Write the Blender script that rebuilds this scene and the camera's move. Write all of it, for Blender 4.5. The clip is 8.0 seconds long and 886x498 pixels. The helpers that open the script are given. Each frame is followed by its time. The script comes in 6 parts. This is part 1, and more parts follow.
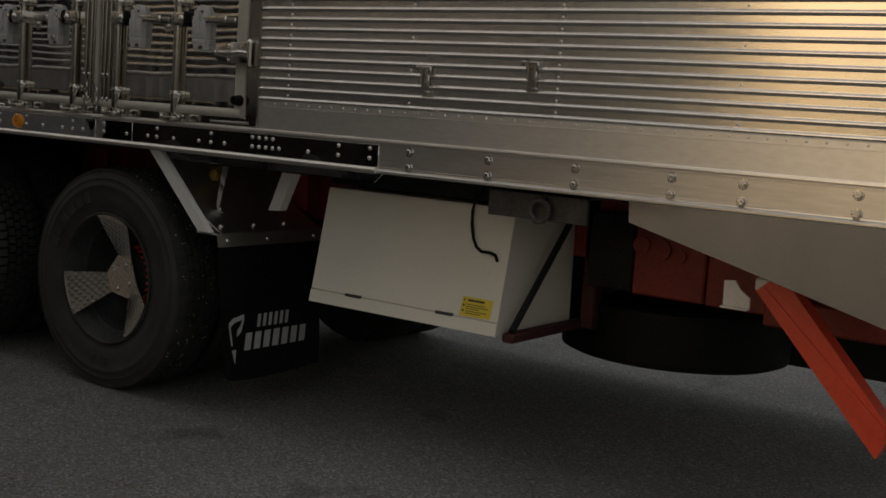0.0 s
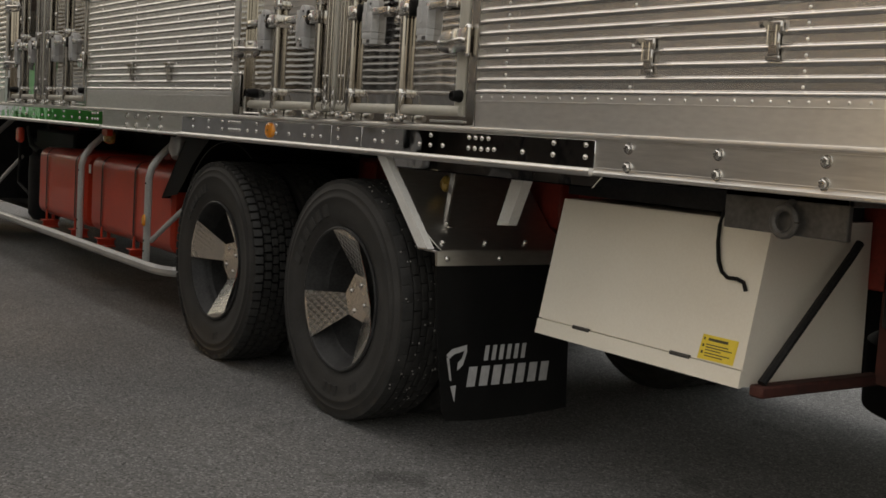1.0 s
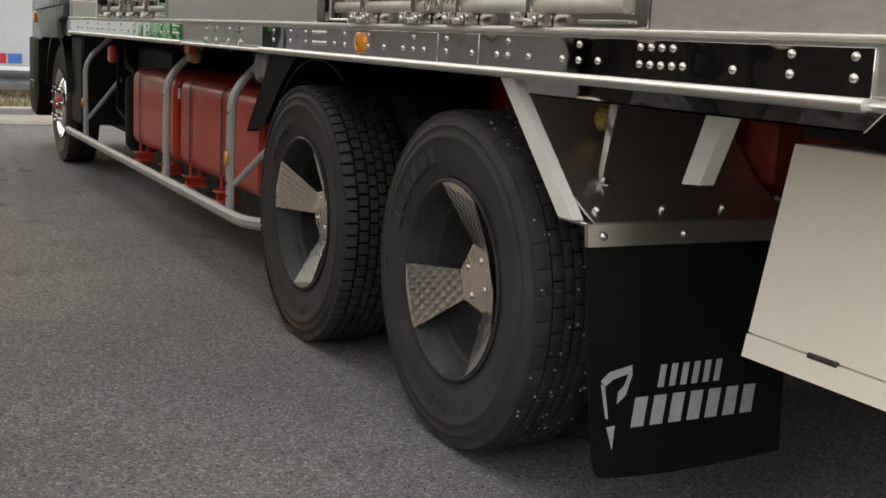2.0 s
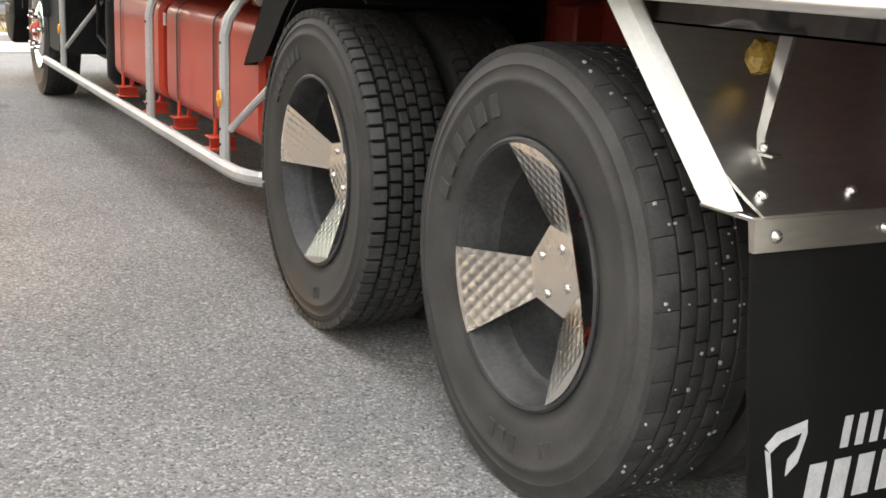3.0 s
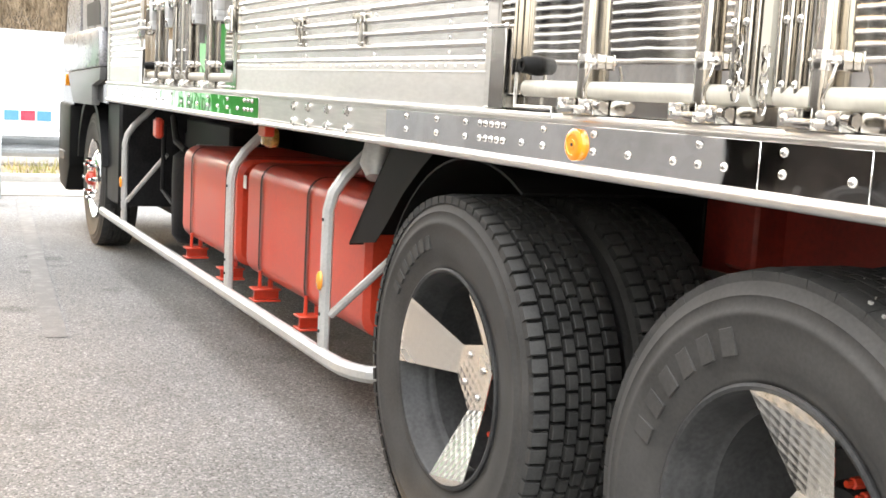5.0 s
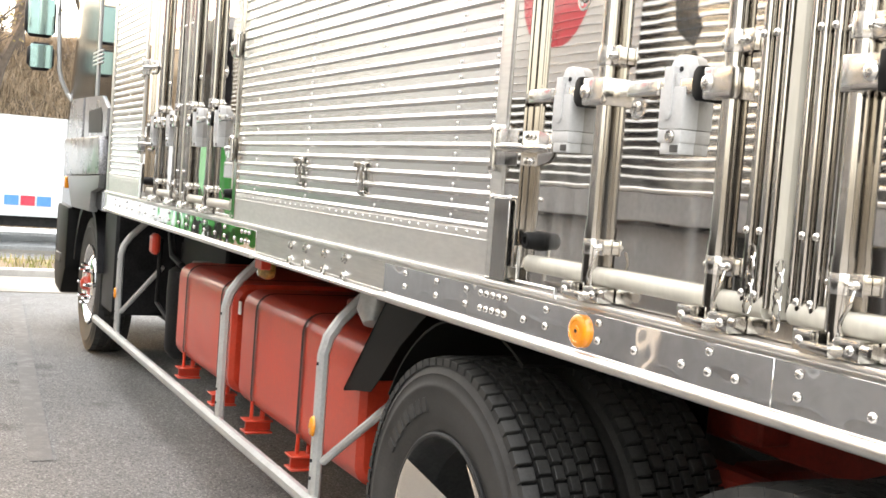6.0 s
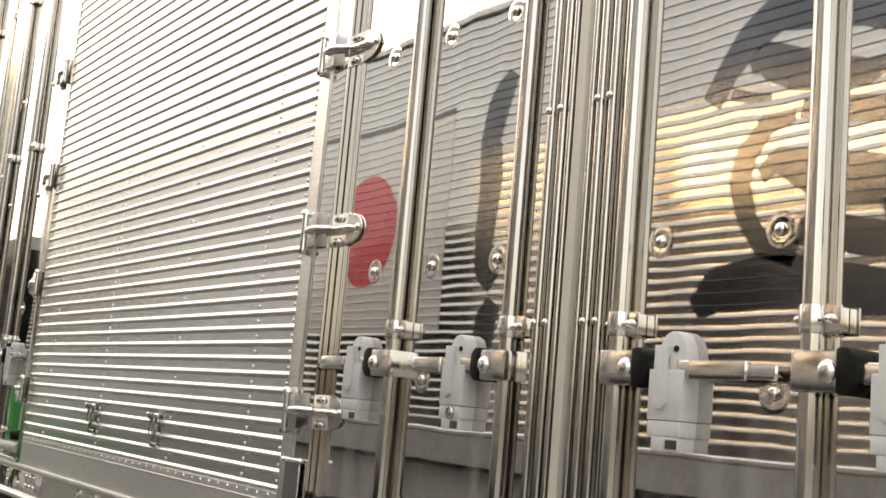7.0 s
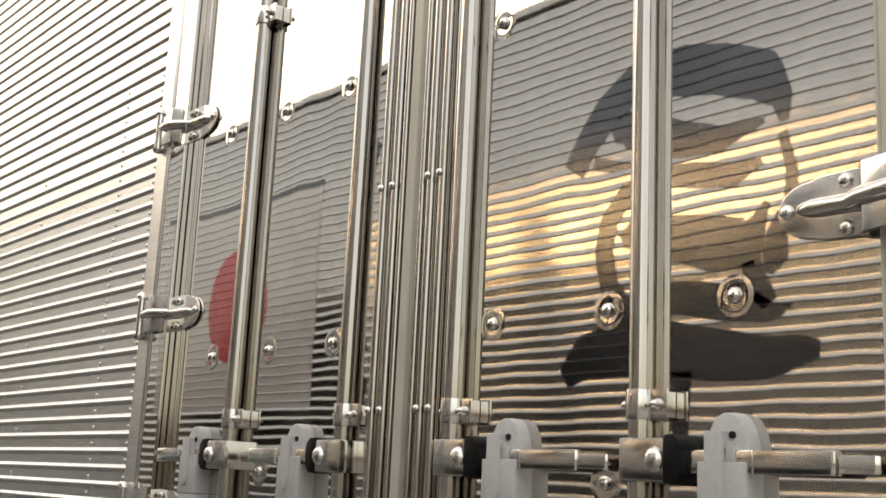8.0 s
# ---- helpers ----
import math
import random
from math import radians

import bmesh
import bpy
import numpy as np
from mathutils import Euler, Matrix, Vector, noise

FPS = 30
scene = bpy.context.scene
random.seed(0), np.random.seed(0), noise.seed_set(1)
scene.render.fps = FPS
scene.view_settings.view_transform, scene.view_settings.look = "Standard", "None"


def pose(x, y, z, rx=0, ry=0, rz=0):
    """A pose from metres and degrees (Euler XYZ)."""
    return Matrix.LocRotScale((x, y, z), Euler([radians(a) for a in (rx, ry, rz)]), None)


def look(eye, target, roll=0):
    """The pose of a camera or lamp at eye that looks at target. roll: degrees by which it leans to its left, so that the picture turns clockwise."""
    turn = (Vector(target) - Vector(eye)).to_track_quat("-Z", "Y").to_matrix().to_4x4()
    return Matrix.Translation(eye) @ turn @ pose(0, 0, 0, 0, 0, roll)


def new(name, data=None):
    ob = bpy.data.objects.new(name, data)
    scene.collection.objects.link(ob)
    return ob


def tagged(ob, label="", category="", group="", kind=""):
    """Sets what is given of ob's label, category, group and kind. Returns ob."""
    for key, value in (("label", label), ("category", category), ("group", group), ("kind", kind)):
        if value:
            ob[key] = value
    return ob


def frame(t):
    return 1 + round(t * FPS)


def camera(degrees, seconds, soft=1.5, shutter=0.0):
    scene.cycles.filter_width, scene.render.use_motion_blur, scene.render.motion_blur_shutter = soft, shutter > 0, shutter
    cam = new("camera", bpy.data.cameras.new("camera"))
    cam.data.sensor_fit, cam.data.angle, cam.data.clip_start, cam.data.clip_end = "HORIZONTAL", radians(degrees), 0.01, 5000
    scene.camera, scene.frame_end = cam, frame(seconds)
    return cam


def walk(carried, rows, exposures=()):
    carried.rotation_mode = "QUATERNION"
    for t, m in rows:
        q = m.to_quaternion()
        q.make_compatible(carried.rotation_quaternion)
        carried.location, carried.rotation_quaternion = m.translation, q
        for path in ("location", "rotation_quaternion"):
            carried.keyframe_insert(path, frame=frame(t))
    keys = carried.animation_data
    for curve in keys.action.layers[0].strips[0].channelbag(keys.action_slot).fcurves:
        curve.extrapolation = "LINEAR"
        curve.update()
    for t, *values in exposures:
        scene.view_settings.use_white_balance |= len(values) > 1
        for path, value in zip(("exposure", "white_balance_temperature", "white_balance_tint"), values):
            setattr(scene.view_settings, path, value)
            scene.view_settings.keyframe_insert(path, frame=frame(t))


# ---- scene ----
# ---------------------------------------------------------------- camera
cam = camera(42.0, 8.0, soft=1.6)
PATH = [
    (0, (4.225, -3.359, 1.345), (3.092, -1.726, 1.118), 4.07),
    (0.5, (4.375, -2.762, 1.217), (2.899, -1.423, 1.045), 4.53),
    (1, (4.166, -2.332, 1.211), (2.532, -1.196, 1.016), 3.71),
    (1.5, (3.928, -1.969, 1.182), (2.177, -1.025, 0.972), 3.88),
    (1.6, (3.800, -1.866, 1.180), (2.036, -0.951, 0.955), 4.10),
    (1.7, (3.564, -1.763, 1.186), (1.803, -0.849, 0.933), 3.90),
    (1.8, (3.366, -1.673, 1.193), (1.607, -0.766, 0.909), 3.52),
    (1.9, (3.160, -1.588, 1.197), (1.405, -0.683, 0.881), 3.33),
    (2, (2.980, -1.507, 1.199), (1.229, -0.607, 0.847), 2.95),
    (2.1, (2.791, -1.433, 1.198), (1.048, -0.532, 0.812), 3.00),
    (2.2, (2.619, -1.362, 1.203), (0.884, -0.461, 0.783), 2.24),
    (2.45, (2.245, -1.239, 1.184), (0.531, -0.320, 0.716), 1.97),
    (3.3, (2.060, -1.226, 1.164), (0.327, -0.353, 0.679), 3.19),
    (3.5, (1.992, -1.246, 1.170), (0.255, -0.376, 0.693), 3.39),
    (4, (1.831, -1.316, 1.204), (0.097, -0.404, 0.803), 3.49),
    (4.5, (1.668, -1.327, 1.230), (-0.094, -0.439, 0.901), 3.10),
    (4.7, (1.584, -1.330, 1.237), (-0.188, -0.451, 0.939), 3.06),
    (5.8, (1.363, -1.284, 1.431), (-0.439, -0.432, 1.265), 4.09),
    (6, (1.382, -1.295, 1.465), (-0.416, -0.426, 1.351), 4.32),
    (6.5, (1.447, -1.312, 1.539), (-0.288, -0.324, 1.653), 5.14),
    (7, (1.470, -1.300, 1.569), (-0.168, -0.189, 1.858), 4.98),
    (7.5, (1.461, -1.250, 1.600), (-0.105, -0.064, 1.980), 3.35),
    (8, (1.466, -1.173, 1.620), (-0.045, 0.071, 2.033), 2.75),
]

# the film fades in from black over its first seconds
EXPOSURES = [(0.0, -1.15, 7400, 10), (0.5, -0.55, 7700, 10), (1.0, 0.15, 7650, 10), (1.5, 0.52, 7500, 10), (2.0, 0.85, 7300, 10), (2.5, 1.8, 7200, 10), (3.0, 2.45, 7200, 10), (3.4, 2.7, 7200, 10), (4.7, 3.0, 7050, 10), (6.0, 2.54, 7150, 10), (7.0, 1.36, 7450, 10), (8.0, 0.84, 7500, 10)]
walk(cam, [(t, look(eye, target, roll)) for t, eye, target, roll in PATH], EXPOSURES)

# ---------------------------------------------------------------- world and sun
# late afternoon: a low hazy sun beyond the trailer, under a bright overcast veil that is lightest overhead
SUN_ELEVATION, SUN_AZIMUTH = radians(10.5), radians(216)      # azimuth counted from +y towards +x
world = bpy.data.worlds.new("overcast_sky")
scene.world = world
world.use_nodes = True
wn, wl = world.node_tree.nodes, world.node_tree.links
sky = wn.new("ShaderNodeTexSky")
sky.sky_type, sky.sun_disc = "NISHITA", False
sky.sun_elevation, sky.sun_rotation = SUN_ELEVATION, SUN_AZIMUTH
sky.air_density, sky.dust_density, sky.ozone_density = 1.0, 5.0, 1.0
where, split, lift, veil, both = wn.new("ShaderNodeTexCoord"), wn.new("ShaderNodeSeparateXYZ"), wn.new("ShaderNodeMapRange"), wn.new("ShaderNodeVectorMath"), wn.new("ShaderNodeVectorMath")
wl.new(where.outputs["Generated"], split.inputs[0])
wl.new(split.outputs["Z"], lift.inputs["Value"])
lift.inputs["To Min"].default_value, lift.inputs["To Max"].default_value = 0.38, 1.0
veil.operation, both.operation = "SCALE", "ADD"
veil.inputs[0].default_value = (8.2, 8.2, 8.4)
wl.new(lift.outputs[0], veil.inputs["Scale"])
glow = wn.new("ShaderNodeVectorMath")
glow.operation, glow.inputs[1].default_value = "MULTIPLY", (1.71, 1.65, 1.64)
wl.new(sky.outputs[0], glow.inputs[0])
wl.new(glow.outputs[0], both.inputs[0])
wl.new(veil.outputs[0], both.inputs[1])
wl.new(both.outputs[0], wn["Background"].inputs["Color"])
wn["Background"].inputs["Strength"].default_value = 0.12
sun = new("sun", bpy.data.lights.new("sun", "SUN"))
sun.data.energy, sun.data.angle, sun.data.color = 0.25, radians(9), (1.0, 0.61, 0.44)
sun.matrix_world = look((0, 0, 0), (-math.sin(SUN_AZIMUTH) * math.cos(SUN_ELEVATION), -math.cos(SUN_AZIMUTH) * math.cos(SUN_ELEVATION), -math.sin(SUN_ELEVATION)))


# ---------------------------------------------------------------- materials
def material(name, dark, light, rough=0.5, metal=0.0, scale=6.0, fine=90.0, bump=0.0, stretch=(1, 1, 1), rough_vary=0.12, coat=0.0, mix=(0.35, 0.65), vary=0.0):
    """A surface between two colours, mottled at two scales, with fine relief; scales are in parts per metre."""
    m = bpy.data.materials.new(name)
    m.use_nodes = True
    n, l = m.node_tree.nodes, m.node_tree.links
    b = n["Principled BSDF"]
    tc, mp = n.new("ShaderNodeTexCoord"), n.new("ShaderNodeMapping")
    mp.inputs["Scale"].default_value = stretch
    l.new(tc.outputs["Object"], mp.inputs["Vector"])
    big, small = n.new("ShaderNodeTexNoise"), n.new("ShaderNodeTexNoise")
    big.inputs["Scale"].default_value, big.inputs["Detail"].default_value = scale, 5
    small.inputs["Scale"].default_value, small.inputs["Detail"].default_value = fine, 3
    l.new(mp.outputs[0], big.inputs["Vector"]), l.new(mp.outputs[0], small.inputs["Vector"])
    add = n.new("ShaderNodeMath")
    add.operation = "MULTIPLY_ADD"
    add.inputs[1].default_value = 0.6
    l.new(big.outputs["Fac"], add.inputs[0])
    half = n.new("ShaderNodeMath")
    half.operation, half.inputs[1].default_value = "MULTIPLY", 0.4
    l.new(small.outputs["Fac"], half.inputs[0]), l.new(half.outputs[0], add.inputs[2])
    ramp = n.new("ShaderNodeMapRange")
    ramp.inputs["From Min"].default_value, ramp.inputs["From Max"].default_value = mix
    l.new(add.outputs[0], ramp.inputs["Value"])
    fac = ramp.outputs[0]
    if vary:
        info, sh = n.new("ShaderNodeObjectInfo"), n.new("ShaderNodeMath")
        sh.operation, sh.inputs[1].default_value = "MULTIPLY_ADD", vary
        l.new(info.outputs["Random"], sh.inputs[0]), l.new(fac, sh.inputs[2])
        fac = sh.outputs[0]
    col = n.new("ShaderNodeMix")
    col.data_type = "RGBA"
    col.inputs["A"].default_value, col.inputs["B"].default_value = (*dark, 1), (*light, 1)
    l.new(fac, col.inputs["Factor"]), l.new(col.outputs["Result"], b.inputs["Base Color"])
    rr = n.new("ShaderNodeMapRange")
    rr.inputs["To Min"].default_value, rr.inputs["To Max"].default_value = max(0.02, rough - rough_vary), min(1, rough + rough_vary)
    l.new(add.outputs[0], rr.inputs["Value"]), l.new(rr.outputs[0], b.inputs["Roughness"])
    b.inputs["Metallic"].default_value, b.inputs["Coat Weight"].default_value = metal, coat
    if bump:
        bp = n.new("ShaderNodeBump")
        bp.inputs["Strength"].default_value, bp.inputs["Distance"].default_value = 1.0, bump
        l.new(add.outputs[0], bp.inputs["Height"]), l.new(bp.outputs[0], b.inputs["Normal"])
    return m


def asphalt_material():
    """Worn parking asphalt: pale stone chips in dark binder, with broad lighter and darker patches."""
    m = bpy.data.materials.new("asphalt")
    m.use_nodes = True
    n, l = m.node_tree.nodes, m.node_tree.links
    b, tc = n["Principled BSDF"], n.new("ShaderNodeTexCoord")
    chips, patch, grit = n.new("ShaderNodeTexVoronoi"), n.new("ShaderNodeTexNoise"), n.new("ShaderNodeTexNoise")
    chips.inputs["Scale"].default_value = 125
    patch.inputs["Scale"].default_value, patch.inputs["Detail"].default_value = 0.9, 6
    grit.inputs["Scale"].default_value, grit.inputs["Detail"].default_value = 260, 4
    for q in (chips, patch, grit):
        l.new(tc.outputs["Object"], q.inputs["Vector"])
    sep = n.new("ShaderNodeSeparateColor")
    l.new(chips.outputs["Color"], sep.inputs[0])
    stone = n.new("ShaderNodeValToRGB")
    stone.color_ramp.elements[0].position, stone.color_ramp.elements[0].color = 0.0, (0.046, 0.0460, 0.0455, 1)
    stone.color_ramp.elements[1].position, stone.color_ramp.elements[1].color = 1.0, (0.250, 0.248, 0.243, 1)
    e = stone.color_ramp.elements.new(0.62)
    e.color = (0.126, 0.1255, 0.1235, 1)
    e = stone.color_ramp.elements.new(0.86)
    e.color = (0.168, 0.167, 0.164, 1)
    e = stone.color_ramp.elements.new(0.16)
    e.color = (0.100, 0.0995, 0.098, 1)
    l.new(sep.outputs[0], stone.inputs[0])
    tone = n.new("ShaderNodeMapRange")
    tone.inputs["From Min"].default_value, tone.inputs["From Max"].default_value = 0.3, 0.7
    tone.inputs["To Min"].default_value, tone.inputs["To Max"].default_value = 1.06, 1.48
    l.new(patch.outputs["Fac"], tone.inputs["Value"])
    gr = n.new("ShaderNodeMapRange")
    gr.inputs["From Min"].default_value, gr.inputs["From Max"].default_value = 0.3, 0.7
    gr.inputs["To Min"].default_value, gr.inputs["To Max"].default_value = 0.70, 1.30
    l.new(grit.outputs["Fac"], gr.inputs["Value"])
    mul = n.new("ShaderNodeMath")
    mul.operation = "MULTIPLY"
    l.new(tone.outputs[0], mul.inputs[0]), l.new(gr.outputs[0], mul.inputs[1])
    sc = n.new("ShaderNodeVectorMath")
    sc.operation = "SCALE"
    l.new(stone.outputs[0], sc.inputs[0]), l.new(mul.outputs[0], sc.inputs["Scale"])
    # oil stains
    oil, om = n.new("ShaderNodeTexNoise"), n.new("ShaderNodeMapRange")
    oil.inputs["Scale"].default_value, oil.inputs["Detail"].default_value = 1.7, 4
    l.new(tc.outputs["Object"], oil.inputs["Vector"])
    om.inputs["From Min"].default_value, om.inputs["From Max"].default_value = 0.62, 0.72
    om.inputs["To Min"].default_value, om.inputs["To Max"].default_value = 1.0, 0.55
    l.new(oil.outputs["Fac"], om.inputs["Value"])
    sc2 = n.new("ShaderNodeVectorMath")
    sc2.operation = "SCALE"
    l.new(sc.outputs[0], sc2.inputs[0]), l.new(om.outputs[0], sc2.inputs["Scale"])
    l.new(sc2.outputs[0], b.inputs["Base Color"])
    b.inputs["Roughness"].default_value = 0.85
    bp = n.new("ShaderNodeBump")
    bp.inputs["Strength"].default_value, bp.inputs["Distance"].default_value = 1.0, 0.0034
    hs = n.new("ShaderNodeMath")
    hs.operation = "SUBTRACT"
    l.new(grit.outputs["Fac"], hs.inputs[0]), l.new(chips.outputs["Distance"], hs.inputs[1])
    l.new(hs.outputs[0], bp.inputs["Height"]), l.new(bp.outputs[0], b.inputs["Normal"])
    return m


def mirror_material(name, dark, light, rough, relief, spread, streaked=False):
    """Polished sheet, slightly wavy; streaked: pale runs of dried rain below the height of the locks."""
    m = material(name, dark, light, rough, 1.0, 3, 40, 0.0, (1, 1, 1), 0.008)
    n, l = m.node_tree.nodes, m.node_tree.links
    tc, mp, wave, bp = n.new("ShaderNodeTexCoord"), n.new("ShaderNodeMapping"), n.new("ShaderNodeTexNoise"), n.new("ShaderNodeBump")
    mp.inputs["Scale"].default_value = spread
    wave.inputs["Scale"].default_value, wave.inputs["Detail"].default_value = 6.5, 1.5
    bp.inputs["Strength"].default_value, bp.inputs["Distance"].default_value = 1.0, relief
    l.new(tc.outputs["Object"], mp.inputs["Vector"]), l.new(mp.outputs[0], wave.inputs["Vector"])
    l.new(wave.outputs["Fac"], bp.inputs["Height"]), l.new(bp.outputs[0], n["Principled BSDF"].inputs["Normal"])
    if streaked:
        geo, low, runs, cut, both_in, scale_in = n.new("ShaderNodeNewGeometry"), n.new("ShaderNodeMapRange"), n.new("ShaderNodeTexNoise"), n.new("ShaderNodeMapRange"), n.new("ShaderNodeMath"), n.new("ShaderNodeVectorMath")
        xyz, film_d, blend = n.new("ShaderNodeSeparateXYZ"), n.new("ShaderNodeBsdfDiffuse"), n.new("ShaderNodeMixShader")
        l.new(geo.outputs["Position"], xyz.inputs[0]), l.new(xyz.outputs["Z"], low.inputs["Value"])
        low.inputs["From Min"].default_value, low.inputs["From Max"].default_value = 1.66, 1.50
        scale_in.operation, scale_in.inputs[1].default_value = "MULTIPLY", (1.0, 0.0, 0.035)
        l.new(geo.outputs["Position"], scale_in.inputs[0]), l.new(scale_in.outputs[0], runs.inputs["Vector"])
        runs.inputs["Scale"].default_value, runs.inputs["Detail"].default_value = 24, 3
        l.new(runs.outputs["Fac"], cut.inputs["Value"])
        cut.inputs["From Min"].default_value, cut.inputs["From Max"].default_value = 0.46, 0.70
        cut.inputs["To Min"].default_value, cut.inputs["To Max"].default_value = 0.02, 0.22
        both_in.operation = "MULTIPLY"
        l.new(low.outputs[0], both_in.inputs[0]), l.new(cut.outputs[0], both_in.inputs[1])
        film_d.inputs["Color"].default_value = (0.46, 0.455, 0.44, 1)
        l.new(both_in.outputs[0], blend.inputs["Fac"]), l.new(n["Principled BSDF"].outputs[0], blend.inputs[1]), l.new(film_d.outputs[0], blend.inputs[2])
        l.new(blend.outputs[0], n["Material Output"].inputs["Surface"])
    return m


def turned_material():
    """Engine-turned aluminium: rows of small overlapping swirls."""
    m = bpy.data.materials.new("engine_turned_aluminium")
    m.use_nodes = True
    n, l = m.node_tree.nodes, m.node_tree.links
    b, tc, vor, bp, mp = n["Principled BSDF"], n.new("ShaderNodeTexCoord"), n.new("ShaderNodeTexVoronoi"), n.new("ShaderNodeBump"), n.new("ShaderNodeMapping")
    mp.inputs["Rotation"].default_value, mp.inputs["Scale"].default_value = (0, radians(58), 0), (1, 0.05, 1)
    vor.distance = "EUCLIDEAN"
    vor.inputs["Scale"].default_value, vor.inputs["Randomness"].default_value = 42, 0.03
    l.new(tc.outputs["Object"], mp.inputs["Vector"]), l.new(mp.outputs[0], vor.inputs["Vector"])
    bp.inputs["Strength"].default_value, bp.inputs["Distance"].default_value = 1.0, 0.0018
    l.new(vor.outputs["Distance"], bp.inputs["Height"]), l.new(bp.outputs[0], b.inputs["Normal"])
    noise_t, cr = n.new("ShaderNodeTexNoise"), n.new("ShaderNodeMapRange")
    noise_t.inputs["Scale"].default_value = 9
    l.new(tc.outputs["Object"], noise_t.inputs["Vector"]), l.new(noise_t.outputs["Fac"], cr.inputs["Value"])
    cr.inputs["To Min"].default_value, cr.inputs["To Max"].default_value = 0.14, 0.34
    l.new(cr.outputs[0], b.inputs["Roughness"])
    b.inputs["Base Color"].default_value, b.inputs["Metallic"].default_value = (0.86, 0.83, 0.78, 1), 1.0
    return m


ASPHALT = asphalt_material()
MIRROR = mirror_material("polished_steel_sheet", (0.60, 0.57, 0.53), (0.66, 0.635, 0.60), 0.016, 0.00042, (0.8, 1.0, 0.7), True)
TURNED = turned_material()
CORRUGATED = material("corrugated_aluminium", (0.64, 0.632, 0.618), (0.77, 0.763, 0.75), 0.23, 1.0, 2.5, 60, 0.0, (0.25, 1, 1), 0.06)
OLD_ALUMINIUM = material("dull_trailer_aluminium", (0.32, 0.315, 0.305), (0.385, 0.38, 0.37), 0.115, 1.0, 1.5, 40, 0.0, (0.25, 1, 1), 0.06)
SHEET = material("plain_aluminium", (0.72, 0.71, 0.69), (0.86, 0.85, 0.825), 0.42, 1.0, 2.2, 80, 0.0001, (0.3, 1, 1), 0.08)
RAIL = material("extruded_aluminium", (0.62, 0.61, 0.59), (0.82, 0.805, 0.78), 0.38, 1.0, 3, 110, 0.0001, (0.1, 1, 1), 0.07)
STAINLESS = material("brushed_stainless", (0.42, 0.402, 0.373), (0.51, 0.488, 0.458), 0.13, 1.0, 5, 120, 0.00005, (1, 1, 0.08), 0.04)
CHROME = mirror_material("chromed_cover", (0.70, 0.69, 0.68), (0.78, 0.77, 0.76), 0.045, 0.0030, (0.9, 1.0, 1.3))
BRIGHT_STEEL = material("polished_steel_fittings", (0.60, 0.585, 0.56), (0.74, 0.72, 0.69), 0.15, 1.0, 9, 140, 0.00006, (1, 1, 1), 0.05)
GUARD_STEEL = material("brushed_guard_plate", (0.60, 0.595, 0.57), (0.76, 0.75, 0.72), 0.32, 1.0, 4, 90, 0.0002, (1, 0.2, 1), 0.08)
BOLT = material("zinc_bolt", (0.45, 0.44, 0.42), (0.70, 0.68, 0.65), 0.25, 1.0, 30, 200, 0.0, vary=0.4)
GUARD = material("painted_silver_tube", (0.42, 0.42, 0.41), (0.56, 0.56, 0.545), 0.42, 0.35, 5, 90, 0.0004)
WHITE_BAR = material("white_painted_bar", (0.70, 0.69, 0.66), (0.82, 0.81, 0.78), 0.38, 0.0, 8, 90, 0.0003)
CREAM = material("cream_enamel", (0.78, 0.735, 0.64), (0.84, 0.80, 0.71), 0.33, 0.0, 3, 120, 0.0002, coat=0.2)
RED = material("red_painted_tank", (0.50, 0.040, 0.016), (0.62, 0.062, 0.028), 0.34, 0.0, 4, 70, 0.0003, coat=0.18)
RED_FRAME = material("red_painted_chassis", (0.15, 0.017, 0.011), (0.30, 0.034, 0.021), 0.5, 0.0, 5, 60, 0.001)
DARK_RED = material("dirty_frame_and_dark_strap_red", (0.035, 0.010, 0.008), (0.075, 0.020, 0.014), 0.8, 0.0, 8, 60, 0.001)
TYRE = material("tyre_rubber", (0.023, 0.0224, 0.0214), (0.053, 0.0508, 0.048), 0.66, 0.0, 7, 120, 0.0006, rough_vary=0.15)
TREAD = material("tread_rubber", (0.016, 0.016, 0.016), (0.042, 0.041, 0.039), 0.66, 0.0, 14, 160, 0.001)
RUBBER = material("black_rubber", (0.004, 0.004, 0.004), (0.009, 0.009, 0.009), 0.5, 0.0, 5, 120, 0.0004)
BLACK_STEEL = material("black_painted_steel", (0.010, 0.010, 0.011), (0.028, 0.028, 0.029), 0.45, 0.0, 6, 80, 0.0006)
DARK_STEEL = material("dirty_dark_steel", (0.05, 0.048, 0.045), (0.12, 0.115, 0.11), 0.55, 0.5, 6, 70, 0.001)
RIM = material("grey_painted_rim", (0.028, 0.028, 0.0285), (0.060, 0.060, 0.060), 0.36, 0.0, 7, 90, 0.0006)
BLACK_GLOSS = material("black_cab_paint", (0.008, 0.008, 0.010), (0.016, 0.016, 0.018), 0.07, 0.0, 2, 60, 0.0, coat=0.1, rough_vary=0.03)
GREY_PLASTIC = material("grey_lock_plastic", (0.44, 0.44, 0.435), (0.53, 0.53, 0.525), 0.42, 0.0, 14, 130, 0.0004)
GASKET = material("beige_gasket", (0.43, 0.41, 0.35), (0.53, 0.507, 0.44), 0.5, 0.0, 9, 80, 0.0004, (1, 1, 0.2))
ORANGE = material("orange_lens", (0.85, 0.26, 0.01), (0.95, 0.36, 0.02), 0.15, 0.0, 20, 200, 0.0006, coat=0.6)
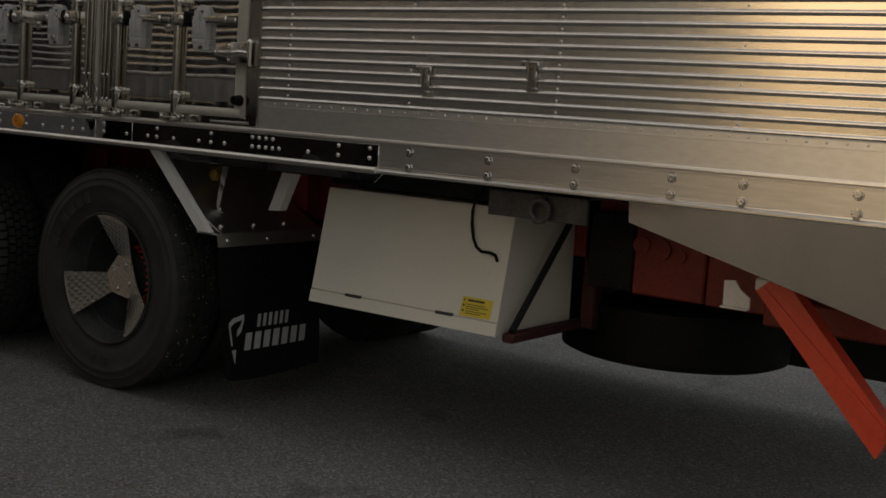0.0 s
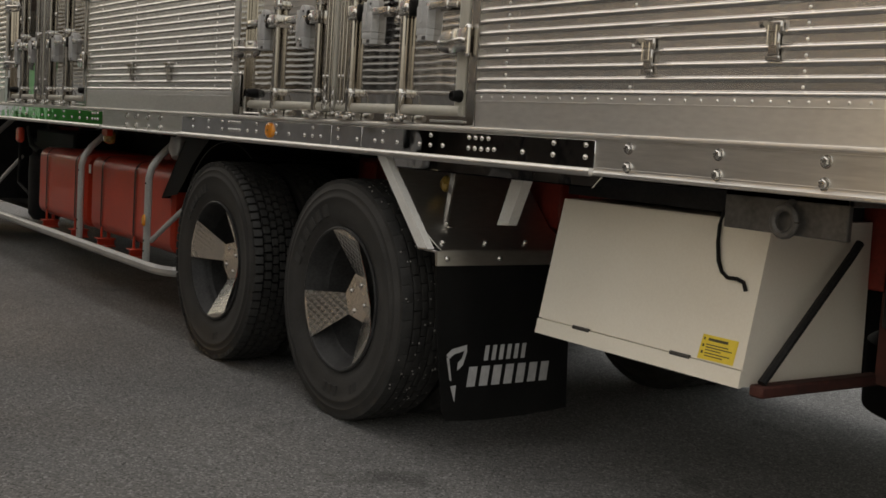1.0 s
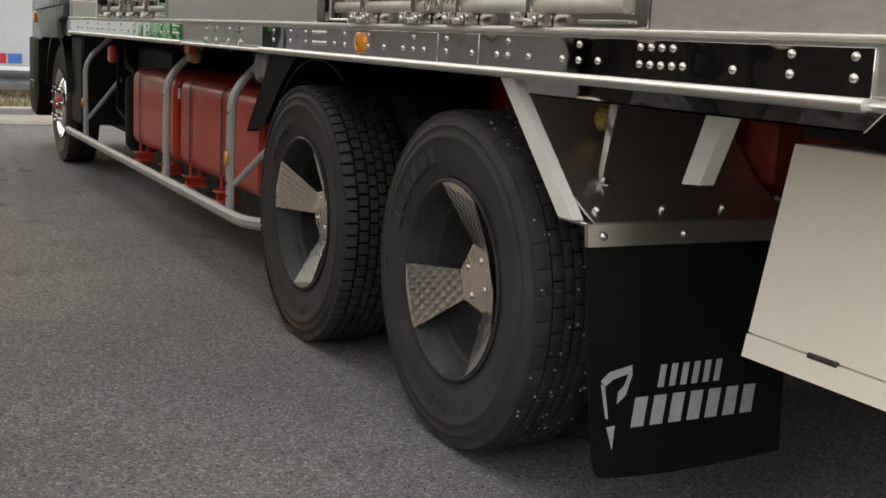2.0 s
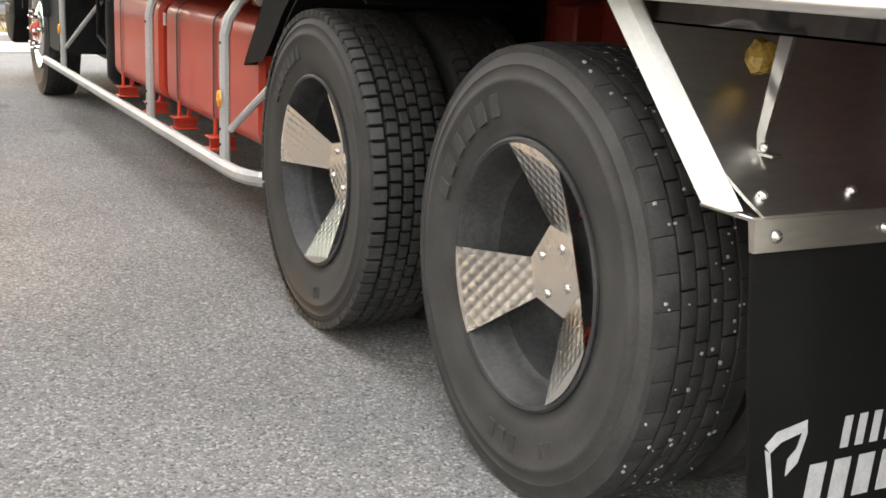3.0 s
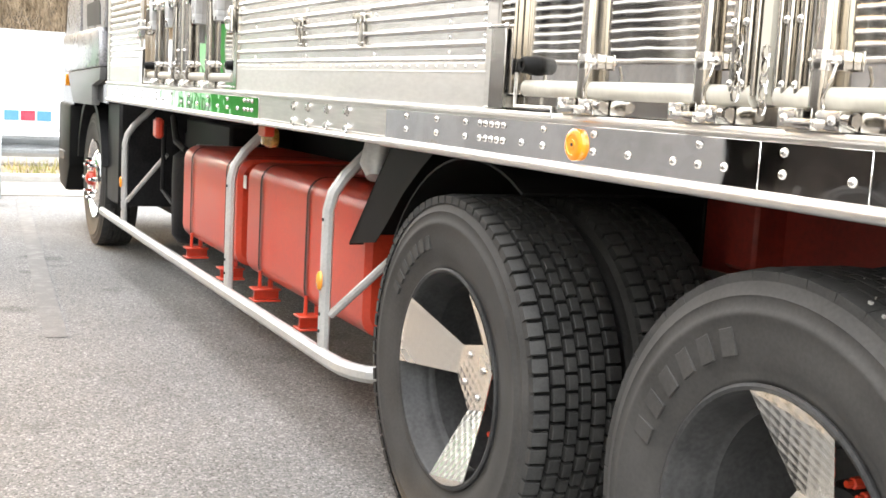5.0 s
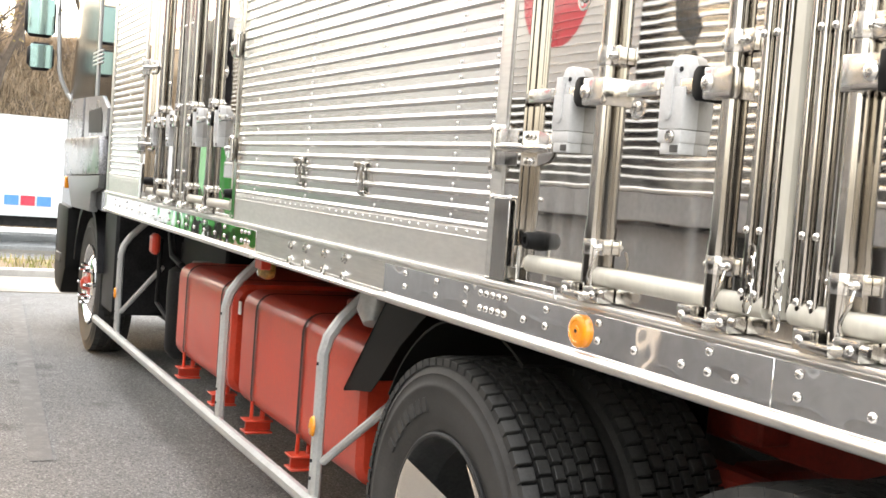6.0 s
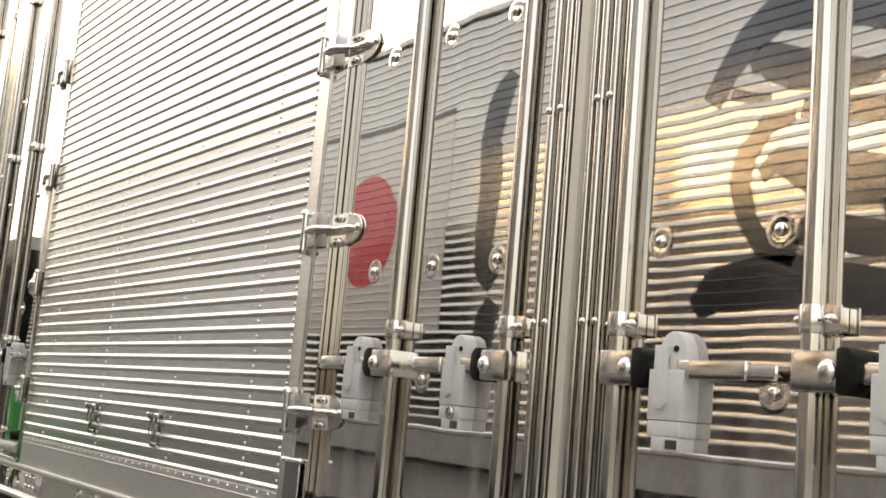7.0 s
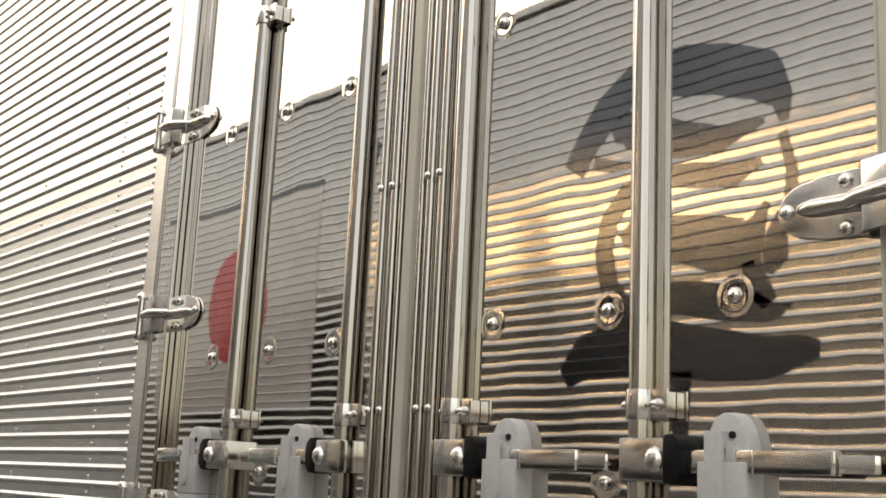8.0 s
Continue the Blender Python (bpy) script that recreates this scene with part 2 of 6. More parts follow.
AMBER = material("amber_glass", (0.16, 0.085, 0.012), (0.55, 0.36, 0.08), 0.08, 0.25, 55, 200, 0.001, coat=0.8)
YELLOW = material("yellow_label", (0.75, 0.56, 0.05), (0.83, 0.64, 0.09), 0.5, 0.0, 20, 200)
INK = material("printed_ink", (0.05, 0.045, 0.02), (0.10, 0.09, 0.05), 0.6, 0.0, 30, 200)
FLAP_INK = material("grey_flap_print", (0.34, 0.34, 0.35), (0.47, 0.47, 0.47), 0.6, 0.0, 35, 160, 0.0, mix=(0.3, 0.6))
GLASS_DARK = material("tinted_cab_glass", (0.010, 0.012, 0.012), (0.016, 0.018, 0.018), 0.22, 0.0, 3, 50, rough_vary=0.02)
MIRROR_GLASS = material("mirror_glass", (0.26, 0.40, 0.41), (0.32, 0.47, 0.48), 0.03, 1.0, 3, 50, rough_vary=0.02)
for glossy in (BLACK_GLOSS, RIM, GLASS_DARK, RUBBER, BLACK_STEEL):
    glossy.node_tree.nodes["Principled BSDF"].inputs["Specular IOR Level"].default_value = 0.14
GALVANISED = material("galvanised_rail", (0.36, 0.375, 0.38), (0.50, 0.515, 0.52), 0.42, 0.6, 3, 40, 0.0006)
SKIRT = material("grey_painted_skirt", (0.22, 0.222, 0.226), (0.36, 0.363, 0.368), 0.42, 0.0, 1.5, 30, 0.001)
WHITE_PAINT = material("white_trailer_paint", (0.44, 0.445, 0.45), (0.52, 0.525, 0.53), 0.4, 0.0, 0.8, 20, 0.0)
ROAD_PAINT = material("worn_road_paint", (0.12, 0.117, 0.113), (0.24, 0.236, 0.228), 0.8, 0.0, 9, 130, 0.001, mix=(0.48, 0.72))
CAB_GREY = material("grey_cab_panel", (0.16, 0.16, 0.158), (0.23, 0.23, 0.227), 0.35, 0.0, 4, 80, 0.0003)
CAB_SILVER = material("silver_cab_paint", (0.26, 0.26, 0.27), (0.36, 0.36, 0.372), 0.28, 0.3, 4, 80, 0.0002, coat=0.3)
CONCRETE = material("kerb_concrete", (0.26, 0.25, 0.235), (0.40, 0.39, 0.37), 0.85, 0.0, 4, 90, 0.002)
DUSTY = material("dusty_concrete", (0.19, 0.172, 0.148), (0.30, 0.275, 0.24), 0.9, 0.0, 3, 80, 0.002)
SOIL = material("dry_hillside", (0.055, 0.040, 0.023), (0.15, 0.108, 0.062), 0.95, 0.0, 1.4, 30, 0.02)
WOODS = material("added_woods", (0.030, 0.026, 0.016), (0.085, 0.068, 0.040), 0.95, 0.0, 0.25, 3.0, 0.2)
DRY_GRASS = material("dry_grass", (0.17, 0.125, 0.080), (0.33, 0.255, 0.175), 0.9, 0.0, 2, 30, 0.0)
VERGE = material("roadside_grass", (0.13, 0.135, 0.04), (0.27, 0.25, 0.10), 0.9, 0.0, 2, 30, 0.0)
BARK = material("bark", (0.055, 0.042, 0.032), (0.12, 0.095, 0.075), 0.9, 0.0, 8, 60, 0.006)
LEAF = material("brown_leaves", (0.10, 0.085, 0.03), (0.24, 0.165, 0.06), 0.8, 0.0, 3, 40, 0.0)
GREEN_PAINT = material("bright_green_paint", (0.045, 0.30, 0.06), (0.07, 0.38, 0.085), 0.3, 0.0, 2, 50, coat=0.5)
FLAG_WHITE = material("white_decal", (0.50, 0.49, 0.48), (0.58, 0.57, 0.56), 0.24, 0.0, 3, 60, coat=0.5)
FLAG_RED = material("red_decal", (0.44, 0.012, 0.032), (0.53, 0.02, 0.047), 0.28, 0.0, 3, 60, coat=0.4)
DECAL_BLACK = material("dark_tint_film", (0.068, 0.072, 0.082), (0.102, 0.108, 0.120), 0.18, 1.0, 3, 60, rough_vary=0.05)
BLUE_PAINT = material("blue_decal", (0.03, 0.13, 0.42), (0.05, 0.18, 0.5), 0.5, 0.0, 4, 60)


# ---------------------------------------------------------------- mesh tools
class Geo:
    """Collects vertices and faces of one mesh."""

    def __init__(self):
        self.v, self.f = [], []

    def add(self, vs, fs, m=None):
        k = len(self.v)
        self.v.extend([m @ Vector(p) for p in vs] if m else [Vector(p) for p in vs])
        self.f.extend([[i + k for i in q] for q in fs])
        return self

    def box(self, x0, x1, y0, y1, z0, z1, b=0.0, m=None):
        """A box with chamfered edges."""
        if b <= 0:
            vs = [(x, y, z) for x in (x0, x1) for y in (y0, y1) for z in (z0, z1)]
            return self.add(vs, [(0, 1, 3, 2), (4, 6, 7, 5), (0, 4, 5, 1), (2, 3, 7, 6), (0, 2, 6, 4), (1, 5, 7, 3)], m)
        vs, idx = [], {}
        for i, x in enumerate((x0, x1)):
            for j, y in enumerate((y0, y1)):
                for k, z in enumerate((z0, z1)):
                    sx, sy, sz = (b, -b)[i], (b, -b)[j], (b, -b)[k]
                    for a, p in enumerate(((x, y + sy, z + sz), (x + sx, y, z + sz), (x + sx, y + sy, z))):
                        idx[i, j, k, a] = len(vs)
                        vs.append(p)
        fs = []
        for s in (0, 1):
            fs.append([idx[s, j, k, 0] for j, k in ((0, 0), (0, 1), (1, 1), (1, 0))][::1 if s == 0 else -1])
            fs.append([idx[i, s, k, 1] for i, k in ((0, 0), (1, 0), (1, 1), (0, 1))][::1 if s == 0 else -1])
            fs.append([idx[i, j, s, 2] for i, j in ((0, 0), (0, 1), (1, 1), (1, 0))][::1 if s == 0 else -1])
        for a in (0, 1):
            for c in (0, 1):
                fs.append([idx[a, c, 0, 0], idx[a, c, 0, 1], idx[a, c, 1, 1], idx[a, c, 1, 0]])
                fs.append([idx[a, 0, c, 0], idx[a, 0, c, 2], idx[a, 1, c, 2], idx[a, 1, c, 0]])
                fs.append([idx[0, a, c, 1], idx[0, a, c, 2], idx[1, a, c, 2], idx[1, a, c, 1]])
        for i in (0, 1):
            for j in (0, 1):
                for k in (0, 1):
                    fs.append([idx[i, j, k, a] for a in (0, 1, 2)])
        return self.add(vs, fs, m)

    def tube(self, pts, r, n=12, m=None, squash=None):
        """A round bar along pts; r is one radius or one for each point; squash: (wide, high) factors of the section."""
        pts = [Vector(p) for p in pts]
        rs = r if isinstance(r, (list, tuple)) else [r] * len(pts)
        vs, fs = [], []
        t0 = (pts[1] - pts[0]).normalized()
        up = Vector((0, 0, 1)) if abs(t0.z) < 0.9 else Vector((0, 1, 0))
        for i, p in enumerate(pts):
            a = pts[min(i + 1, len(pts) - 1)] - pts[max(i - 1, 0)]
            a.normalize()
            s = a.cross(up).normalized()
            u = s.cross(a).normalized()
            w, h = squash or (1, 1)
            for k in range(n):
                c = 2 * math.pi * (k + 0.5) / n
                vs.append(p + s * (math.cos(c) * rs[i] * w) + u * (math.sin(c) * rs[i] * h))
        for i in range(len(pts) - 1):
            for k in range(n):
                fs.append([i * n + k, i * n + (k + 1) % n, (i + 1) * n + (k + 1) % n, (i + 1) * n + k])
        fs.append(list(range(n))[::-1])
        fs.append([(len(pts) - 1) * n + k for k in range(n)])
        return self.add(vs, fs, m)

    def lathe(self, profile, n=48, m=None):
        """Turns (radius, y) points round the y axis."""
        vs = [(r * math.cos(2 * math.pi * k / n), y, r * math.sin(2 * math.pi * k / n)) for r, y in profile for k in range(n)]
        fs = [[i * n + k, i * n + (k + 1) % n, (i + 1) * n + (k + 1) % n, (i + 1) * n + k] for i in range(len(profile) - 1) for k in range(n)]
        return self.add(vs, fs, m)

    def prism(self, poly, a0, a1, axis="y", m=None):
        """Extrudes a flat outline: (x, z) along y, (y, z) along x or (x, y) along z."""
        place = {"y": lambda p, a: (p[0], a, p[1]), "x": lambda p, a: (a, p[0], p[1]), "z": lambda p, a: (p[0], p[1], a)}[axis]
        k = len(poly)
        vs = [place(p, a) for a in (a0, a1) for p in poly]
        return self.add(vs, [list(range(k)), [k + i for i in range(k)][::-1]] + [[i, (i + 1) % k, k + (i + 1) % k, k + i] for i in range(k)], m)

    def extrude_open(self, line, x0, x1, thick=0.0):
        """An open (y, z) outline drawn along x."""
        k = len(line)
        vs = [(x, y, z) for x in (x0, x1) for y, z in line]
        return self.add(vs, [[i, i + 1, k + i + 1, k + i] for i in range(k - 1)])


def mesh(name, geo, mat, smooth=40, bevel=0.0):
    me = bpy.data.meshes.new(name)
    me.from_pydata([tuple(p) for p in geo.v], [], geo.f)
    me.materials.append(mat)
    bm = bmesh.new()
    bm.from_mesh(me)
    bmesh.ops.recalc_face_normals(bm, faces=bm.faces)
    if bevel:
        sharp = [e for e in bm.edges if len(e.link_faces) == 2 and e.calc_face_angle() > 0.5]
        bmesh.ops.bevel(bm, geom=sharp, offset=bevel, segments=2, profile=0.6, affect="EDGES", clamp_overlap=True)
    bm.to_mesh(me)
    bm.free()
    if smooth:
        me.polygons.foreach_set("use_smooth", [True] * len(me.polygons))
        me.set_sharp_from_angle(angle=radians(smooth))
    return me


WORLD = {}


def attach(ob, parent):
    """Makes ob a child whose own placing is counted in the world."""
    ob.parent = parent
    ob.matrix_parent_inverse = WORLD.get(parent.name, Matrix()).inverted()
    return ob


def part(name, geo, mat, parent, label="", smooth=40, bevel=0.0):
    ob = new(name, mesh(name, geo, mat, smooth, bevel))
    attach(ob, parent)
    return tagged(ob, label) if label else ob


def piece(name, me, at, parent, turn=None):
    """One of many alike pieces, on shared mesh data."""
    ob = new(name, me)
    ob.matrix_basis = at if isinstance(at, Matrix) else Matrix.Translation(at)
    attach(ob, parent)
    return ob


def thing(name, at, label, category, group="", kind=""):
    ob = new(name)
    ob.location = at
    ob.empty_display_size = 0.1
    WORLD[ob.name] = Matrix.Translation(at)
    return tagged(ob, label, category, group, kind)


def structure(name, geo, mat, label, category, smooth=40):
    return tagged(new(name, mesh(name, geo, mat, smooth)), label, category, kind="structure")


def stuff(name, geo, mat, label, category, parent=None, smooth=0):
    ob = tagged(new(name, mesh(name, geo, mat, smooth)), label, category, kind="stuff")
    return attach(ob, parent) if parent else ob


def sub(name, geo, mat, parent, at, label="", smooth=40):
    """An Empty-like part cannot carry parts, so a part is a mesh; at is its place in the world."""
    ob = new(name, mesh(name, geo, mat, smooth))
    ob.location = at
    attach(ob, parent)
    WORLD[ob.name] = Matrix.Translation(at)
    return tagged(ob, label) if label else ob


# small shared meshes: they look towards -y
def turned_mesh(name, profile, mat, n=10):
    return mesh(name, Geo().lathe(profile + [(0.0, profile[-1][1])], n), mat, 50)


RIVET = turned_mesh("rivet", [(0.0050, 0.0), (0.0045, -0.0014), (0.0030, -0.0025), (0.0011, -0.0029)], SHEET, 8)
HEX = mesh("bolt", Geo().lathe([(0.017, 0.0), (0.017, -0.002), (0.0135, -0.0021)], 14).lathe([(0.0125, -0.002), (0.0125, -0.011), (0.010, -0.0125), (0.0, -0.0125)], 6), BOLT, 30)
DOME = turned_mesh("bolt_dome", [(0.0115, 0.0), (0.0105, -0.004), (0.0075, -0.0072), (0.003, -0.0088)], BOLT, 12)
SCREW = mesh("screw", Geo().lathe([(0.028, 0.0), (0.024, -0.0005), (0.0195, -0.0008), (0.015, -0.0003), (0.0108, -0.0002), (0.0102, -0.0028), (0.0090, -0.0060), (0.0057, -0.0088), (0.0, -0.0100)], 20), MIRROR, 60)

# ---------------------------------------------------------------- ground
g = Geo()
GROUND_LINE = ((400, 0.0), (-13.4, 0.0), (-15.5, -0.35), (-19.0, -1.1), (-21.0, -1.25), (-400, -1.25))
g.add([(x, y, z) for x, z in GROUND_LINE for y in (-400, 400)], [(2 * k, 2 * k + 1, 2 * k + 3, 2 * k + 2) for k in range(5)])
structure("ground", g, ASPHALT, "grey worn asphalt of a parking area with pale stone chips", "asphalt", 0)

# ---------------------------------------------------------------- the lorry
truck = thing("lorry", (-2.0, 1.2, 0.0), "silver aluminium box lorry with polished side doors, black cab", "lorry")

P = 0.0390                      # one corrugation
FLOOR_TOP, WALL_TOP = 1.358, 3.74


def corrugated_line(z0, z1, p, depth):
    """The (y, z) section of a sheet with raised rounded beads."""
    line, z = [], z0
    while z < z1:
        for k, y in ((0.0, 0.0), (0.03, -0.12), (0.08, -0.52), (0.15, -0.88), (0.225, -1.0), (0.305, -0.88), (0.375, -0.52), (0.43, -0.12), (0.46, 0.0), (0.49, 0.0), (0.97, 0.0)):
            line.append((y * depth, z + k * p))
        z += p
    line.append((0.0, z))
    return line


# closed box behind the side panels
g = Geo()
g.box(-6.450, 3.92, 0.052, 2.48, 1.16, 3.80)
body = part("cargo_box", g, SHEET, truck, "plain aluminium cargo box walls and roof")
g = Geo()
g.box(3.86, 3.94, -0.006, 0.10, 1.13, 3.80, 0.008)
part("corner_post", g, RAIL, truck)
g = Geo()
g.box(-6.456, -6.370, -0.006, 0.10, 1.13, 3.80, 0.008)
part("corner_post", g, RAIL, truck)
g = Geo()
g.box(-6.450, 3.94, -0.012, 0.10, 3.74, 3.82, 0.01)
part("roof_rail", g, RAIL, truck)

PANELS = ((0.955, 3.86, (1.108, 1.70, 2.308, 2.935, 3.53)), (-3.300, -1.05, (-1.072, -1.268, -1.786, -2.422, -3.037)), (-6.370, -5.330, (-5.803,)))
for x0, x1, columns in PANELS:
    g = Geo()
    g.extrude_open(corrugated_line(FLOOR_TOP, WALL_TOP, P, 0.0062), x0, x1)
    g.box(x0, x1, 0.004, 0.05, FLOOR_TOP, WALL_TOP)
    panel = part("corrugated_panel", g, CORRUGATED, truck, "horizontally corrugated aluminium side panel", 60)
    g = Geo()
    g.box(x0, x1, -0.003, 0.05, 1.243, FLOOR_TOP, 0.001)
    g.box(x0, x1, -0.0055, -0.002, 1.334, 1.337, 0.0005)
    skirting = part("lower_sheet", g, SHEET, truck, "flat aluminium sheet with a row of rivets")
    x = x0 + 0.03
    while x < x1:
        piece("rivet", RIVET, (x, -0.003, 1.349), skirting)
        x += 0.0585
    for cx in columns:
        z = FLOOR_TOP + 0.70 * P
        while z < (2.62 if x0 < 0.5 else 2.0):
            piece("rivet", RIVET, (cx, 0.0, z), panel)
            z += P if cx in (-1.268, -2.422, -1.072, 1.108, 2.308) else 3 * P

# small toggle latches on the panels
def toggle_latch(x, z):
    g = Geo()
    g.box(x - 0.026, x + 0.026, -0.016, -0.004, z + 0.012, z + 0.042, 0.004)
    g.box(x - 0.016, x + 0.018, -0.013, -0.004, z - 0.045, z + 0.02, 0.003)
    g.tube([(x - 0.012, -0.02, z + 0.03), (x - 0.012, -0.02, z - 0.02), (x + 0.014, -0.02, z - 0.02), (x + 0.014, -0.02, z + 0.03)], 0.0028, 6)
    g.box(x - 0.024, x + 0.022, -0.012, -0.004, z - 0.058, z - 0.044, 0.003)
    g.tube([(x - 0.034, -0.018, z + 0.034), (x - 0.022, -0.018, z + 0.034)], 0.011, 8)
    part("toggle_latch", g, STAINLESS, truck, "small steel toggle latch")


for lx, lz in ((1.772, 1.478), (2.213, 1.508), (-2.467, 1.474), (-1.880, 1.468)):
    toggle_latch(lx, lz)

# lower side rail in its whole length, with two fine ledges
g = Geo()
RAIL_LINE = [(0.05, 1.247), (-0.014, 1.247), (-0.016, 1.243), (-0.016, 1.237), (-0.013, 1.234), (-0.005, 1.233), (-0.005, 1.229), (-0.0075, 1.228), (-0.0075, 1.225),
             (-0.005, 1.224), (-0.005, 1.147), (-0.0075, 1.146), (-0.0075, 1.143), (-0.005, 1.142), (-0.006, 1.138), (-0.014, 1.135), (-0.018, 1.131), (-0.018, 1.124), (-0.014, 1.121), (0.07, 1.121)]
g.extrude_open(RAIL_LINE, -6.450, 3.90)
g.box(-6.450, 3.90, 0.0, 0.05, 1.13, 1.24)
rail = part("side_rail", g, RAIL, truck, "long extruded aluminium side rail", 30)
for bx in (1.722, 2.062, 2.402, 2.745, 2.975, 3.315, 3.655, -1.977, -2.163, -2.513, -2.355):
    for bz in (1.208, 1.154):
        piece("bolt", HEX, Matrix.Translation((bx, -0.005, bz)) @ pose(0, 0, 0, 0, 37 * bx, 0), rail)

# chromed cover strips with their round lip
def cover_strip(x0, x1, seams, pairs, lower, label):
    edges = [x0, *seams, x1]
    for a, b in zip(edges[:-1], edges[1:]):
        g = Geo().box(a + 0.0007, b - 0.0007, -0.0095, -0.0055, 1.1425, 1.2265, 0.0012)
        strip = part("cover_strip", g, CHROME, truck, label)
    g = Geo()
    g.tube([(x0, -0.02, 1.131), (x1, -0.02, 1.131)], 0.0125, 10, squash=(0.9, 1.0))
    part("strip_lip", g, RAIL, strip, "bright rounded lip")
    for bx in pairs:
        for bz in (1.2105, 1.1745):
            piece("bolt", DOME, Matrix.Translation((bx, -0.0095, bz)) @ Matrix.Scale(0.74, 4), strip)
    for bx in lower:
        piece("bolt", DOME, Matrix.Translation((bx, -0.0095, 1.1755)) @ Matrix.Scale(0.74, 4), strip)
    return strip


cover_strip(-1.652, 1.583, (-0.033, 0.214), (1.39, 1.541, 0.939, 0.976, 1.013, 1.050, 0.703, 0.374, 0.025, -0.194, -0.54, -0.745, -0.93, -0.96, -0.99, -1.02, -1.05, -1.13, -1.3, -1.5),
            (1.237, 1.085, 0.782, 0.632, 0.479, 0.317, 0.178, -0.122, -0.268, -0.414, -0.6, -0.84), "mirror-chromed cover strip studded with dome bolts")
cover_strip(-6.370, -2.943, (-5.150, -4.058), (-3.037, -3.090, -3.142, -3.408, -3.755, -4.112, -4.490, -4.869, -5.262, -5.656, -6.050), (-3.247, -3.571, -3.949, -4.274, -4.707, -5.094, -5.487, -5.881), "mirror-chromed cover strip studded with dome bolts")

# polished angle under the rail behind the wheels, with its tail cut at a slant
g = Geo()
g.prism([(0.40, 1.121), (1.586, 1.121), (1.545, 1.083), (0.44, 1.080)], 0.022, 0.027, "y")
g.prism([(0.44, 1.080), (1.545, 1.083), (1.545, 1.087), (0.44, 1.084)], 0.022, 0.06, "y")
part("under_rail_angle", g, CHROME, truck, "polished steel angle below the rail")


# ---------------------------------------------------------------- double doors
RECESS = 0.022                    # the leaves lie a little behind the panels


def hinge(x, z, side, leaf, tip):
    """A strap hinge: a sleeve at the frame steps down to a bullet-shaped plate on the leaf, with a rib along both and a capped pin; side -1: it reaches right from the frame on the left."""
    s = -side
    step = x + s * (abs(tip - x) - 0.112)
    g = Geo()
    n, h0 = 12, 0.041
    pts = [(step - s * 0.004, z + h0), (tip - s * 0.058, z + h0 - 0.002)]
    for k in range(n + 1):
        q = math.pi / 2 - math.pi * k / n
        pts.append((tip - s * (0.046 - 0.046 * math.cos(q)), z + (h0 - 0.006) * math.sin(q)))
    pts += [(tip - s * 0.058, z - h0 + 0.002), (step - s * 0.004, z - h0)]
    g.prism(pts, 0.0150, 0.0200, "y")
    h = part("hinge", g, BRIGHT_STEEL, leaf, "polished steel strap hinge with a rounded tip", 35, 0.0014)
    g = Geo()
    g.prism([(x, -0.0235), (x + s * 0.060, -0.0225), (step - s * 0.012, -0.0060), (step + s * 0.004, 0.0150), (step - s * 0.006, 0.0200), (step - s * 0.018, 0.0), (x + s * 0.058, -0.0155), (x, -0.0165)], z - 0.0415, z + 0.0415, "z")
    part("hinge_sleeve", g, BRIGHT_STEEL, h, "", 30, 0.001)
    g = Geo()
    g.tube([(x + s * 0.016, -0.0235, z), (x + s * 0.026, -0.0275, z), (x + s * 0.062, -0.0265, z), (step - s * 0.012, -0.010, z), (step + s * 0.012, 0.0085, z), (tip - s * 0.052, 0.0085, z), (tip - s * 0.036, 0.0115, z), (tip - s * 0.028, 0.016, z)],
           [0.004, 0.0095, 0.0105, 0.0105, 0.0105, 0.0100, 0.008, 0.004], 14)
    part("hinge_rib", g, BRIGHT_STEEL, h, smooth=50)
    g = Geo()
    g.tube([(x, -0.0215, z - 0.046), (x, -0.0215, z + 0.042)], 0.0085, 14)
    g.tube([(x, -0.0215, z + 0.040), (x, -0.0215, z + 0.046), (x, -0.0215, z + 0.053)], [0.0135, 0.0135, 0.008], 14)
    g.tube([(x, -0.0215, z - 0.056), (x, -0.0215, z - 0.050), (x, -0.0215, z - 0.046)], [0.009, 0.0125, 0.0125], 14)
    part("hinge_pin", g, BRIGHT_STEEL, h)
    for bx, bz in ((0.093, 0.028), (0.093, -0.029), (0.013, 0.001)):
        piece("bolt", DOME, Matrix.Translation((tip - s * bx, 0.0150, z + bz)) @ Matrix.Scale(0.85, 4), h)
    return h


